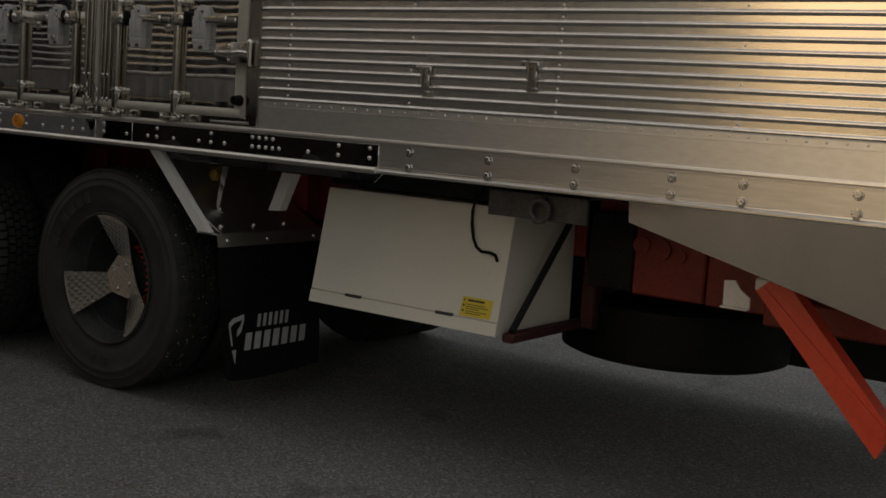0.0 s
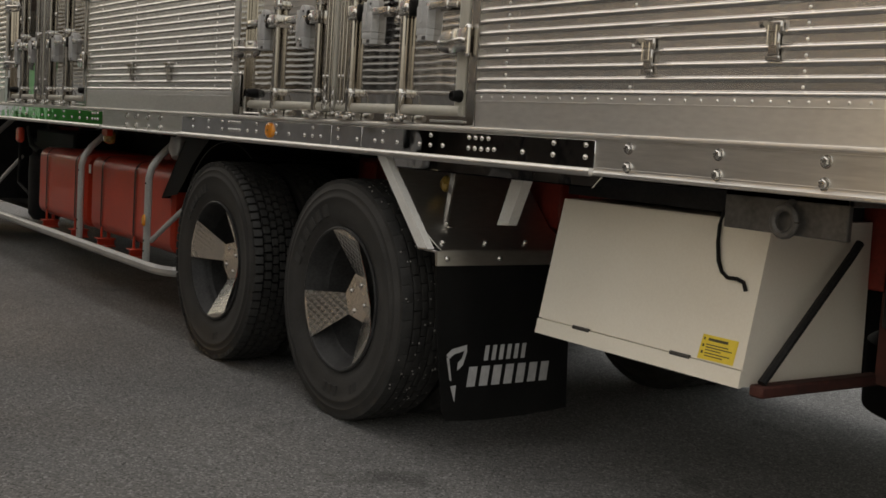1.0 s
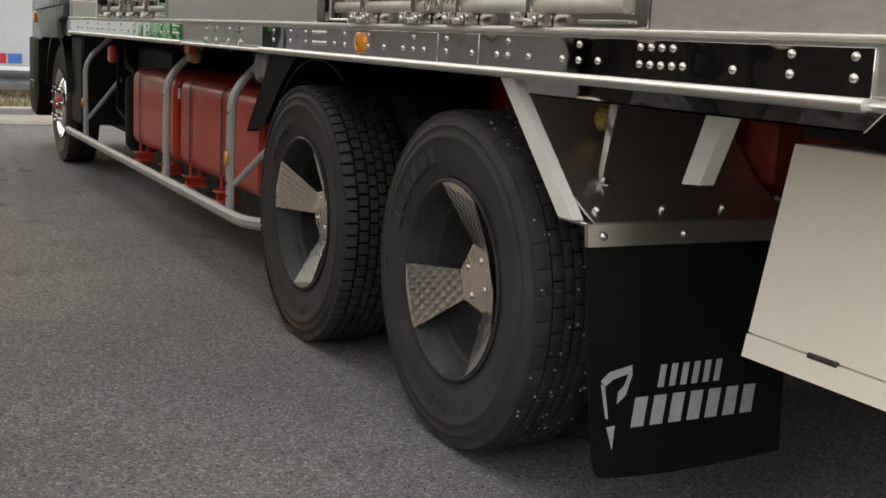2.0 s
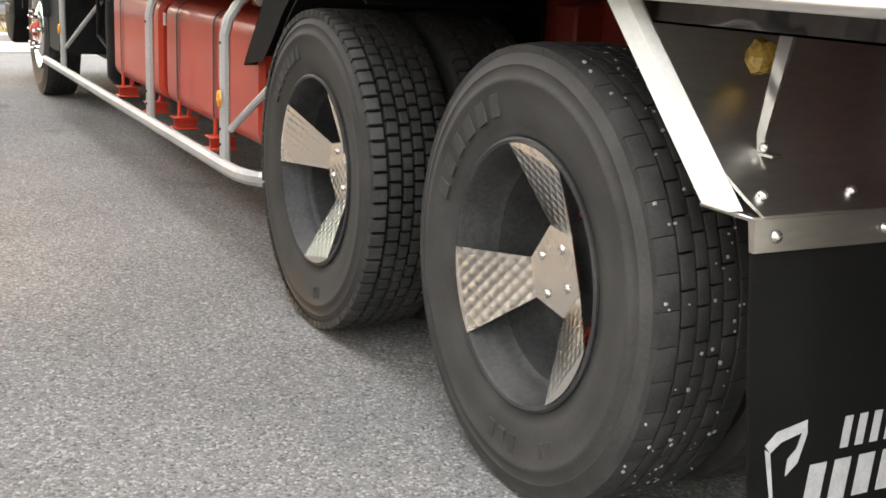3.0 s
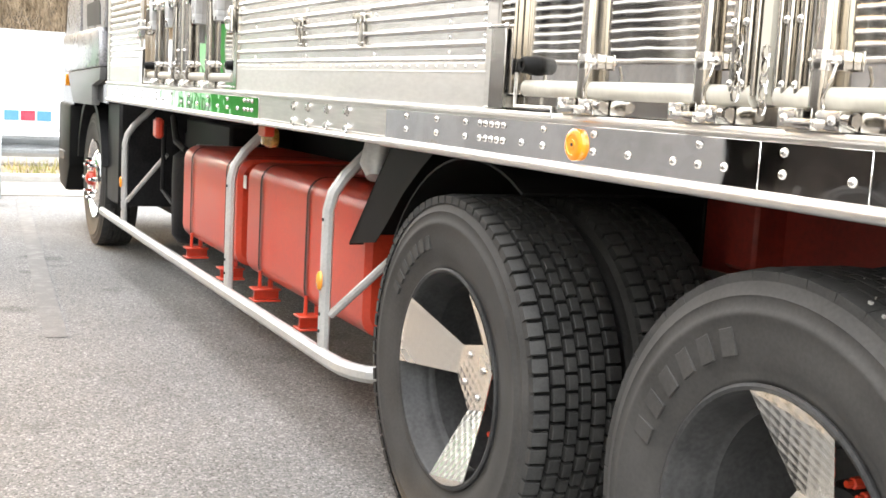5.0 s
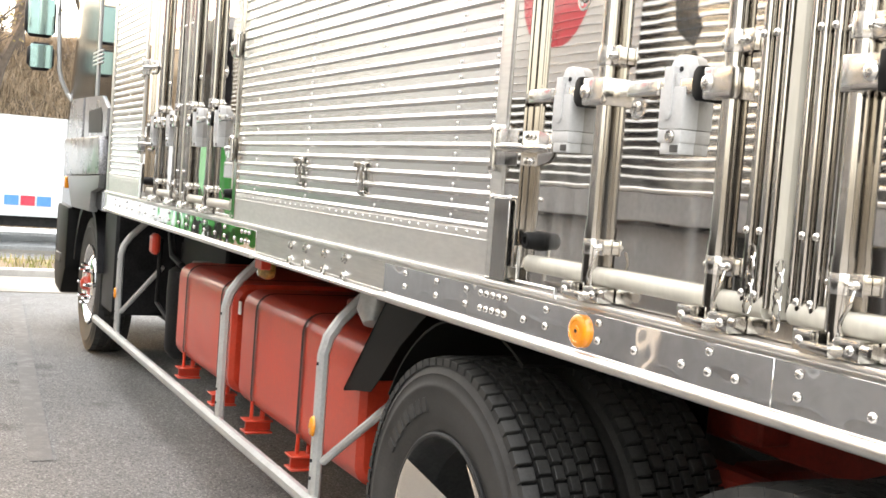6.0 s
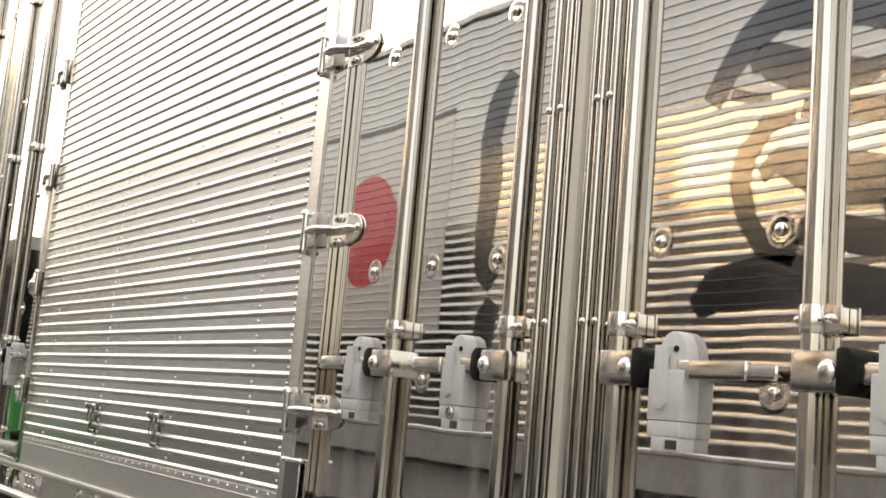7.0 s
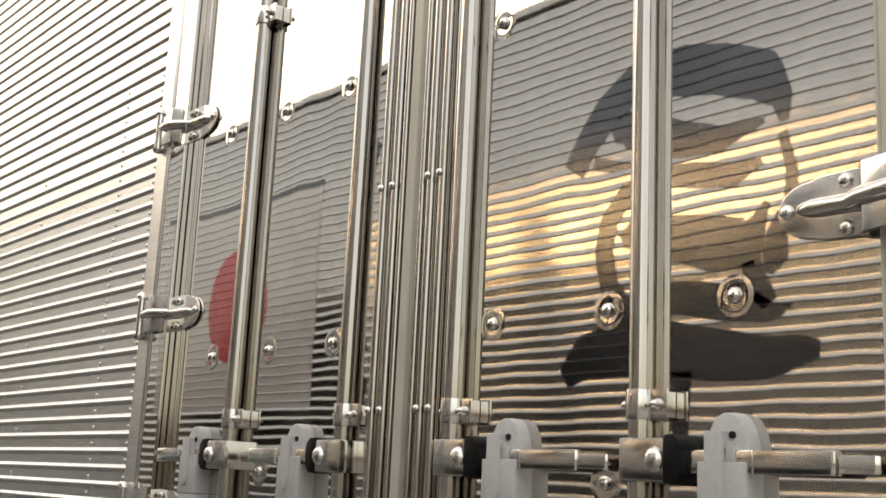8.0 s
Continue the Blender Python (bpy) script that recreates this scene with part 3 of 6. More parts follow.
def lock(bar, c, side, leaf, keyed):
    """Grey plastic lock box round a lever that starts at the locking bar; side 1: the lever reaches to +x."""
    s = side
    g = Geo()
    dome = [(c - 0.032, 1.60), (c + 0.033, 1.60), (c + 0.033, 1.668), (c + 0.031, 1.692), (c + 0.027, 1.710), (c + 0.018, 1.726), (c + 0.006, 1.732), (c - 0.008, 1.732), (c - 0.019, 1.726), (c - 0.027, 1.712), (c - 0.031, 1.692)]
    g.prism(dome, -0.003, RECESS + 0.010, "y")
    box_ob = part("lock_box", g, GREY_PLASTIC, leaf, "grey plastic lock box", 40, 0.007)
    g = Geo()
    g.prism([(c - 0.037, -0.0130), (c + 0.0325, -0.0130), (c + 0.0345, -0.006), (c + 0.0345, RECESS + 0.010), (c - 0.036, RECESS + 0.010), (c - 0.039, -0.006)], 1.5945, 1.672, "z")
    part("box_front", g, GREY_PLASTIC, box_ob, "", 40, 0.0022)
    g = Geo()
    g.prism([(c - 0.036, -0.0122), (c + 0.0315, -0.0122), (c + 0.0335, -0.005), (c + 0.0325, RECESS + 0.010), (c - 0.034, RECESS + 0.010), (c - 0.038, -0.005)], 1.570, 1.5940, "z")
    g.prism([(c - 0.027, -0.0114), (c + 0.029, -0.0114), (c + 0.031, -0.005), (c + 0.030, RECESS + 0.010), (c - 0.026, RECESS + 0.010), (c - 0.029, -0.005)], 1.549, 1.5705, "z")
    part("box_foot", g, GREY_PLASTIC, box_ob, "", 40, 0.002)
    g = Geo()
    slide = [(c - 0.024, 1.709), (c + 0.002, 1.709)] + [(c - 0.011 + 0.013 * math.cos(a), 1.624 + 0.013 * math.sin(a)) for a in [-math.pi * k / 8 for k in range(9)]]
    g.prism(slide, -0.0168, -0.002, "y")
    part("latch_slide", g, GREY_PLASTIC, box_ob, "", 40, 0.0012)
    g = Geo()
    g.box(c + 0.005, c + 0.016, -0.0122, 0.0, 1.671, 1.690)
    g.box(c + 0.0025, c + 0.009, -0.0122, 0.0, 1.687, 1.697)
    part("latch_hook", g, GREY_PLASTIC, box_ob, "", 40, 0.0012)
    # hole and foot slot are dark solids, their shade put into colour
    g = Geo().tube([(c + 0.009, -0.0052, 1.7045), (c + 0.009, 0.001, 1.7045)], 0.0048, 12)
    part("latch_hole_shade", g, BLACK_STEEL, box_ob)
    g = Geo().box(c + 0.003, c + 0.027, -0.0132, 0.0, 1.552, 1.566, 0.0015)
    part("foot_slot_shade", g, DARK_STEEL, box_ob)
    if keyed:
        g = Geo().lathe([(0.0, -0.0192), (0.006, -0.0192), (0.0065, -0.0177), (0.0105, -0.0182), (0.0120, -0.0162), (0.0120, -0.008)], 18, Matrix.Translation((c + 0.004, 0, 1.581)))
        part("key_cylinder", g, STAINLESS, box_ob, "steel key cylinder")
    # lever: a flat bar through the box, cranked back towards the leaf at its end
    end, bend = c + s * 0.196, c + s * 0.152
    root = bar + s * 0.028
    g = Geo()
    g.prism([(root, -0.0080), (c + s * 0.042, -0.0100), (c + s * 0.046, -0.0150), (bend - s * 0.012, -0.0145), (bend - s * 0.002, -0.0110), (bend + s * 0.002, -0.0020), (bend - s * 0.010, -0.0025), (root, 0.0010)], 1.6575, 1.6865, "z")
    g.prism([(bend - s * 0.006, -0.0100), (bend + s * 0.006, -0.0030), (end - s * 0.006, 0.0010), (end, 0.0040), (end - s * 0.002, 0.0090), (bend + s * 0.002, 0.0050), (bend - s * 0.008, -0.0030)], 1.6605, 1.6815, "z")
    part("lever", g, BRIGHT_STEEL, leaf, "flat polished steel lever", 35, 0.0028)
    pad = [(bar + s * 0.054, 1.706), (bar + s * 0.072, 1.706), (bar + s * 0.083, 1.696), (bar + s * 0.085, 1.674), (bar + s * 0.083, 1.654), (bar + s * 0.072, 1.643), (bar + s * 0.054, 1.643)]
    g = Geo().prism(pad, -0.0185, RECESS + 0.010, "y")
    part("lever_pad", g, RUBBER, leaf, "black rubber pad", 40, 0.006)
    g = Geo()
    g.box(min(bar - s * 0.0195, bar + s * 0.056), max(bar - s * 0.0195, bar + s * 0.056), -0.0165, RECESS + 0.010, 1.645, 1.702)
    clamp = part("lever_clamp", g, BRIGHT_STEEL, leaf, "", 40, 0.005)
    piece("bolt", DOME, Matrix.Translation((bar + s * 0.041, -0.0165, 1.6735)) @ Matrix.Diagonal((1.25, 1.1, 1.45, 1)), clamp)


def locking_bar(x, leaf):
    y, r = 0.0048, 0.0165
    g = Geo()
    g.tube([(x, y, 1.285), (x, y, 3.64)], r, 20)
    g.tube([(x, y, 1.285), (x, y, 1.40)], r + 0.0022, 20)
    g.tube([(x, y, 1.250), (x, y, 1.29)], 0.0135, 12)
    bar = part("locking_bar", g, STAINLESS, leaf, "upright polished steel locking bar", 50)
    for z, h in ((1.745, 0.0195), (2.610, 0.0195), (3.40, 0.0195), (1.359, 0.016)):
        g = Geo()
        g.tube([(x, y, z - h), (x, y, z + h)], r + 0.0035, 20)
        g.box(x + 0.006, x + 0.047, 0.0005, 0.0040, z - h, z + h)
        g.box(x + 0.020, x + 0.045, 0.0040, RECESS - 0.001, z - h + 0.003, z + h - 0.003)
        clip = part("bar_clamp", g, BRIGHT_STEEL, bar, "", 40, 0.0008)
        piece("bolt", DOME, Matrix.Translation((x + 0.034, 0.0005, z)) @ Matrix.Diagonal((0.65, 1.7, 0.65, 1)), clip)
        piece("bolt", DOME, Matrix.Translation((x - r - 0.0025, 0.002, z)) @ pose(0, 0, 0, 0, 0, -90) @ Matrix.Diagonal((0.6, 1.3, 0.6, 1)), clip)
    # keeper at the foot
    g = Geo()
    g.box(x - 0.062, x - 0.022, -0.026, 0.018, 1.2485, 1.284)
    g.box(x + 0.022, x + 0.075, -0.024, 0.018, 1.2485, 1.282)
    g.box(x - 0.03, x + 0.03, -0.040, -0.008, 1.2485, 1.268)
    part("bar_keeper", g, BRIGHT_STEEL, leaf, "", 40, 0.005)
    g = Geo()
    g.tube([(x + 0.02, -0.014, 1.272), (x + 0.092, -0.014, 1.268)], 0.009, 10)
    g.tube([(x + 0.092, -0.014, 1.268), (x + 0.100, -0.014, 1.2675)], 0.012, 6)
    part("keeper_pin", g, STAINLESS, leaf)
    for kx in (x - 0.045, x + 0.060):
        piece("bolt", DOME, Matrix.Translation((kx, -0.026, 1.266)) @ Matrix.Scale(0.7, 4), leaf)
    g = Geo()
    g.tube([(x + 0.045, -0.012, 1.352), (x + 0.046, -0.020, 1.330), (x + 0.036, -0.022, 1.312), (x + 0.030, -0.021, 1.298), (x + 0.034, -0.019, 1.284)], 0.0032, 8)
    part("keeper_hook", g, STAINLESS, leaf)


def chain(x, z, leaf):
    g = Geo()
    for k in range(5):
        a = [(math.cos(q) * 0.008, math.sin(q) * 0.015) for q in [i * math.pi / 4 for i in range(9)]]
        if k % 2:
            g.tube([(x + p[0], -0.018, z - 0.022 * k + p[1]) for p in a], 0.0022, 5)
        else:
            g.tube([(x, -0.018 + p[0], z - 0.022 * k + p[1]) for p in a], 0.0022, 5)
    part("safety_chain", g, STAINLESS, leaf)


def double_door(cx, f, label):
    """Two mirror-polished leaves in a stainless frame; f squeezes the widths."""
    def X(v):
        return cx + v * f
    g = Geo()
    g.box(X(-0.915), X(-0.885), 0.0185, 0.05, 1.25, 3.72, 0.005)
    g.box(X(0.862), X(0.905), 0.0185, 0.05, 1.25, 3.72, 0.005)
    g.box(X(0.905), X(0.953), -0.007, 0.05, 1.25, 3.72, 0.002)
    g.box(X(-0.985), X(0.905), 0.019, 0.05, 1.2475, 1.284, 0.003)
    g.box(X(-1.0), X(0.93), -0.016, 0.05, 3.64, 3.725, 0.006)
    frame_ob = part("door_frame", g, STAINLESS, truck, "stainless steel door frame")
    # pale dull metal stands for a bright reflection in this polished post
    g = Geo().box(X(-1.05), X(-1.038), -0.008, 0.05, 1.25, 3.72, 0.002)
    g.box(X(-1.037), X(-0.985), -0.011, 0.05, 1.25, 3.72, 0.004)
    part("frame_post", g, RAIL, frame_ob, "hinge post with a bright reflection put into its pale metal")
    g = Geo().box(X(-0.985), X(-0.915), -0.006, 0.05, 1.285, 3.64, 0.001)
    part("frame_face", g, MIRROR, frame_ob)
    g = Geo().box(X(-1.006), X(-0.934), -0.0165, -0.0115, 1.25, 1.440, 0.002)
    foot = part("frame_foot_plate", g, STAINLESS, frame_ob, "small steel plate at the frame's foot")
    g = Geo().tube([(X(-1.012), -0.017, 1.443), (X(-0.928), -0.017, 1.443)], 0.004, 8)
    for ex in (-1.012, -0.928):
        g.tube([(X(ex), -0.017, 1.437), (X(ex), -0.017, 1.443), (X(ex), -0.017, 1.449)], [0.004, 0.0075, 0.004], 10)
    part("foot_plate_bar", g, BRIGHT_STEEL, foot)
    for side, a, b in ((-1, -0.883, -0.074), (1, -0.034, 0.860)):
        g = Geo()
        g.box(X(a), X(b), RECESS, 0.048, 1.285, 3.64, 0.002)
        leaf = part("door_leaf", g, MIRROR, truck, label)
        g = Geo()
        hx = a if side < 0 else b
        g.box(X(hx) - (0.0 if side < 0 else 0.062), X(hx) + (0.004 if side < 0 else 0.0), RECESS - 0.0045, RECESS + 0.002, 1.285, 3.64, 0.006)
        part("leaf_edge", g, GASKET if side > 0 else STAINLESS, leaf)
        g = Geo()
        g.tube([(X(a) + 0.01, RECESS - 0.010, 1.300), (X(b) - 0.01, RECESS - 0.010, 1.300)], 0.019, 12, squash=(0.8, 1.0))
        part("foot_seal", g, GASKET, leaf, "pale rubber seal along the foot")
        bars = ((-0.608, -0.742, False), (-0.214, -0.358, True)) if side < 0 else ((0.079, 0.208, False), (0.460, 0.602, False))
        for bx, lx, keyed in bars:
            locking_bar(X(bx), leaf)
            lock(X(bx), X(lx), side, leaf, keyed)
        for hz in (1.559, 1.989, 2.437, 2.885):
            hinge(X(-1.02) if side < 0 else X(0.912), hz - (0.001 if side < 0 else 0.017), side, leaf, X(-0.812) if side < 0 else X(0.666))
        for sx in ((-0.742, -0.514, -0.29) if side < 0 else (0.145, 0.385, 0.597)):
            for sz in (1.643, 1.880, 2.379, 2.88):
                if not (sz < 1.7 and sx not in (-0.514, 0.385)):
                    piece("screw", SCREW, (X(sx), RECESS, sz), leaf)
        chain(X(-0.100 if side < 0 else -0.030), 1.39 if side < 0 else 1.37, leaf)
        rods = ((-0.135, 0.0085), (-0.103, 0.0085), (-0.083, 0.006)) if side < 0 else ((-0.028, 0.006), (-0.004, 0.0085), (0.027, 0.0085))
        g = Geo()
        for tx, r in rods:
            g.tube([(X(tx), 0.006, 1.30), (X(tx), 0.006, 3.64)], r, 12)
        trim = part("meeting_trim", g, STAINLESS, leaf, "polished upright trim rods", 50)
        g = Geo().box(X(-0.178 if side < 0 else -0.034), X(-0.076 if side < 0 else 0.042), 0.012, RECESS - 0.0005, 1.30, 3.64, 0.002)
        part("trim_base", g, MIRROR, trim)
        for tz in (1.32, 1.425, 1.751, 2.142, 2.53):
            for tx in ((-0.135, -0.103) if side < 0 else (-0.004, 0.027)):
                piece("bolt", DOME, Matrix.Translation((X(tx), -0.003, tz)) @ Matrix.Scale(0.62, 4), trim)
        # round rubber stop at the hinge side foot
        sx = X(-0.845) if side < 0 else X(0.83)
        g = Geo().lathe([(0.0, -0.014), (0.008, -0.014), (0.009, -0.020), (0.016, -0.020), (0.019, -0.016), (0.020, 0.004), (0.022, 0.008), (0.023, RECESS)], 16, Matrix.Translation((sx, 0, 1.352)))
        part("rubber_stop", g, RUBBER, leaf, "black rubber door stop")
    g = Geo()
    g.box(X(-0.0745), X(-0.0365), 0.000, 0.045, 1.286, 3.64, 0.008)
    part("centre_seal", g, GASKET, truck, "beige rubber seal between two door leaves")
    g = Geo()
    g.tube([(X(-0.872), -0.016, 1.335), (X(-0.872), -0.016, 1.258), (X(-0.705), -0.016, 1.258), (X(-0.705), -0.016, 1.236)], 0.0045, 6)
    part("drip_moulding", g, RAIL, truck)
    g = Geo().tube([(X(0.70), -0.014, 1.262), (X(0.90), -0.014, 1.262)], 0.0045, 6)
    part("drip_moulding", g, RAIL, truck)


double_door(0.0, 1.0, "mirror-polished steel door leaf with screwed dimples")
double_door(-4.27, 1.029, "mirror-polished steel door leaf with screwed dimples")


# ---------------------------------------------------------------- wheels
R_TYRE = 0.507


def tyre_profile(w, r):
    """Half-closed (radius, y) section from the outer bead over the tread to the inner bead; y = 0 is the outer face."""
    return [(0.296, 0.030), (0.302, 0.020), (0.312, 0.017), (0.322, 0.016), (0.330, 0.0125), (0.352, 0.006), (0.385, 0.001), (0.418, -0.002), (0.4225, -0.0045), (0.430, -0.0045), (0.4345, -0.001), (0.455, 0.003), (0.4585, 0.001),
            (0.463, 0.0035), (r - 0.030, 0.010), (r - 0.020, 0.0135), (r - 0.0185, 0.020), (r - 0.0175, 0.035), (r - 0.0165, w * 0.5), (r - 0.0175, w - 0.035), (r - 0.0185, w - 0.020), (r - 0.03, w - 0.012),
            (0.44, w - 0.001), (0.40, w + 0.001), (0.34, w - 0.012), (0.30, w - 0.03)]


def tyre_geo(w=0.265):
    g = Geo().lathe(tyre_profile(w, R_TYRE), 96)
    return g


def block_tread(w, columns, count, gap, slant, depth, shoulder, stagger):
    """Tread blocks on a drum: columns of (y0, y1), count pieces round."""
    g = Geo()
    for c, (y0, y1) in enumerate(columns):
        for k in range(count):
            a0 = 2 * math.pi * (k + stagger * (c % 2)) / count
            a1 = a0 + 2 * math.pi / count * (1 - (0.004 if stagger == 0.5 and c in (0, len(columns) - 1) else gap))
            ys = (y0, y1)
            vs = []
            for r, inset in ((R_TYRE - 0.0205, 0.0), (R_TYRE - depth * 0.12, 0.0009), (R_TYRE, 0.0028)):
                for j, (a, y) in enumerate(((a0, ys[0]), (a1, ys[0]), (a1, ys[1]), (a0, ys[1]))):
                    da = inset / R_TYRE * (1 if j in (0, 3) else -1)
                    dy = inset * (1 if j in (0, 1) else -1)
                    off = slant * (y - w / 2) / w
                    drop = 0.0
                    if shoulder and ((c == 0 and j in (0, 1)) or (c == len(columns) - 1 and j in (2, 3))):
                        drop = 0.006
                    vs.append(((r - drop) * math.cos(a + da + off), y + dy, (r - drop) * math.sin(a + da + off)))
            fs = [(8, 9, 10, 11)]
            for q in (0, 4):
                for j in range(4):
                    fs.append((q + j, q + (j + 1) % 4, q + 4 + (j + 1) % 4, q + 4 + j))
            g.add(vs, fs)
    return g


def sidewall_marks(text_arcs):
    """Raised plain bars where a sidewall carries its moulded marks: (start angle, count, radius, height)."""
    g = Geo()
    for a0, count, r, h, wide in text_arcs:
        for k in range(count):
            a = radians(a0) - k * wide * 1.28 / r
            m = pose(0, 0, 0, 0, -math.degrees(a), 0)
            g.box(r - h / 2, r + h / 2, -0.0016, 0.004, -wide * 0.36, wide * 0.36, 0.0008, m)
    return g


WIDTH = 0.265
TYRE_MESH = mesh("tyre", tyre_geo(), TYRE, 50)
# grooves darkened by colour: a drum in blacker rubber than the tread blocks
GROOVE_FLOOR = mesh("dark_groove_floor", Geo().lathe([(0.470, 0.0145), (R_TYRE - 0.0152, 0.0165), (R_TYRE - 0.0148, 0.04), (R_TYRE - 0.0148, 0.225), (R_TYRE - 0.0152, 0.2485), (0.470, 0.2505)], 72), RUBBER, 50)
cols_a = [(0.006, 0.048), (0.058, 0.092), (0.101, 0.1285), (0.1365, 0.164), (0.173, 0.207), (0.217, 0.259)]
TREAD_BLOCKY = mesh("tread", block_tread(WIDTH, cols_a, 72, 0.17, 0.0, 0.012, True, 0.35), TREAD, 30)
cols_b = [(0.012, 0.058), (0.0615, 0.096), (0.0995, 0.127), (0.1305, 0.158), (0.1615, 0.196), (0.1995, 0.253)]
TREAD_WORN = mesh("tread", block_tread(WIDTH, cols_b, 46, 0.045, 0.04, 0.006, True, 0.5), TREAD, 30)
MARKS_A = mesh("sidewall_mark", sidewall_marks([(148, 7, 0.378, 0.040, 0.034), (285, 2, 0.385, 0.034, 0.026)]), TYRE, 30)
MARKS_B = mesh("sidewall_mark", sidewall_marks([(160, 6, 0.378, 0.052, 0.052), (275, 3, 0.385, 0.044, 0.036), (300, 2, 0.385, 0.034, 0.03)]), TYRE, 30)

# dished rim, hub and studs
RIM_PROFILE = [(0.302, 0.020), (0.304, 0.012), (0.298, 0.009), (0.291, 0.012), (0.286, 0.022), (0.283, 0.045), (0.273, 0.060), (0.268, 0.088), (0.265, 0.100), (0.257, 0.108), (0.254, 0.165), (0.245, 0.21), (0.215, 0.235), (0.175, 0.245), (0.170, 0.235), (0.115, 0.235), (0.108, 0.18), (0.085, 0.17), (0.06, 0.172), (0.0, 0.172)]
RIM_MESH = mesh("rim", Geo().lathe(RIM_PROFILE, 64), RIM, 40)
NUT = mesh("wheel_nut", Geo().lathe([(0.0, 0.188), (0.012, 0.188), (0.0125, 0.200), (0.019, 0.202), (0.019, 0.226), (0.013, 0.228), (0.013, 0.335)], 6), RED, 30)


HUB_R = 0.105


def blade_geo(a):
    """One blade of a wheel plate, folded out from the hub plate to the rim's edge."""
    a = radians(a)
    inner = [(HUB_R * math.cos(a + d), HUB_R * math.sin(a + d)) for d in (-0.46, 0.46)]
    n = 6
    outer = [(0.291 * math.cos(a + d), 0.291 * math.sin(a + d)) for d in [0.37 - 0.74 * k / n for k in range(n + 1)]]
    ring = [(inner[0][0], 0.108, inner[0][1]), (inner[1][0], 0.108, inner[1][1])] + [(x, 0.008, z) for x, z in outer]
    k = len(ring)
    return Geo().add(ring + [(x, y + 0.003, z) for x, y, z in ring], [list(range(k)), [k + i for i in range(k)][::-1]] + [[i, (i + 1) % k, k + (i + 1) % k, k + i] for i in range(k)])


def hub_geo(angles):
    poly = []
    for a in sorted(angles, reverse=True):
        poly += [(HUB_R * math.cos(radians(a) + d), HUB_R * math.sin(radians(a) + d)) for d in (0.46, -0.46)]
    return Geo().prism(poly, 0.107, 0.111, "y")


def wheel(x, y, plate_angles, tread, marks, label):
    at = (x, y, R_TYRE - 0.002)
    w = sub("wheel", Geo().lathe([(0.02, 0.16), (0.02, 0.22)], 12), DARK_STEEL, truck, at, label)
    piece("tyre", TYRE_MESH, at, w)
    piece("dark_groove_floor", GROOVE_FLOOR, at, w)
    piece("tread", tread, at, w)
    piece("rim", RIM_MESH, at, w)
    if marks:
        tagged(piece("sidewall_mark", marks, at, w), "raised moulded sidewall marks", kind="stuff")
    if plate_angles:
        for k in range(12):
            a = radians(-58 + 11 * k)
            piece("wheel_nut", NUT, Matrix.Translation((at[0] + 0.166 * math.cos(a), at[1] - 0.075, at[2] + 0.166 * math.sin(a))) @ Matrix.Diagonal((0.58, 1.0, 0.58, 1)), w)
        part("hub_plate", hub_geo(plate_angles), TURNED, w, "engine-turned aluminium hub plate", 0).location = at
        for a in plate_angles:
            part("blade", blade_geo(a), TURNED, w, "engine-turned aluminium blade", 0).location = at
        base = sum(plate_angles) / 3
        for k in range(4):
            a = radians(base + 45 + 90 * k)
            piece("bolt", DOME, Matrix.Translation((at[0] + 0.062 * math.cos(a), at[1] + 0.107, at[2] + 0.062 * math.sin(a))), w)
    return w


YW = 0.036
wheel(0.0, YW, (202, 82, 322), TREAD_WORN, MARKS_B, "black lorry wheel with worn blocky tread and three-blade metal plate")
wheel(-1.2935, YW, (162, 282, 42), TREAD_BLOCKY, MARKS_A, "black lorry wheel with deep winter tread and three-blade metal plate")
g = Geo()
random.seed(11)
for k in range(90):
    a, y, q = radians(random.uniform(-55, 85)), random.uniform(0.02, 0.23), random.uniform(0.0012, 0.0032)
    g.box(R_TYRE - 0.004, R_TYRE + 0.0012, y - q, y + q, -q * random.uniform(0.7, 1.6), q, 0.0004, pose(0, 0, 0, 0, -math.degrees(a), 0))
grit = tagged(piece("tread_grit", mesh("tread_grit", g, CONCRETE, 0), (0.0, YW, R_TYRE - 0.002), truck), "pale grit stuck in worn tread", kind="stuff")
for wx, tr in ((0.0, TREAD_WORN), (-1.2935, TREAD_BLOCKY)):
    wheel(wx, YW + 0.325, (), tr, None, "inner twin wheel in shade")
    for yy in (1.86, 2.185):
        wheel(wx, yy, (), tr, None, "far-side twin wheel in shade")
fw = wheel(-7.600, 0.09, (), TREAD_WORN, None, "front wheel with bright chromed rim and red hub")
wheel(-7.600, 2.14, (), TREAD_WORN, None, "far-side front wheel in shade")
g = Geo().lathe([(0.303, 0.016), (0.300, 0.006), (0.288, 0.010), (0.280, 0.03), (0.262, 0.06), (0.235, 0.045), (0.205, 0.02), (0.17, 0.005), (0.15, 0.0), (0.12, 0.01), (0.115, 0.05)], 48, Matrix.Translation((-7.600, 0.088, R_TYRE)))
part("chrome_rim", g, CHROME, fw, "chromed front rim")
g = Geo().lathe([(0.0, -0.050), (0.03, -0.048), (0.050, -0.032), (0.056, 0.0), (0.085, 0.01), (0.10, 0.05)], 24, Matrix.Translation((-7.600, 0.088, R_TYRE)))
part("front_hub", g, RED, fw, "red front hub cap")
CAP = mesh("nut_cap", Geo().lathe([(0.0, -0.055), (0.012, -0.05), (0.016, -0.02), (0.017, 0.02)], 8), CHROME, 40)
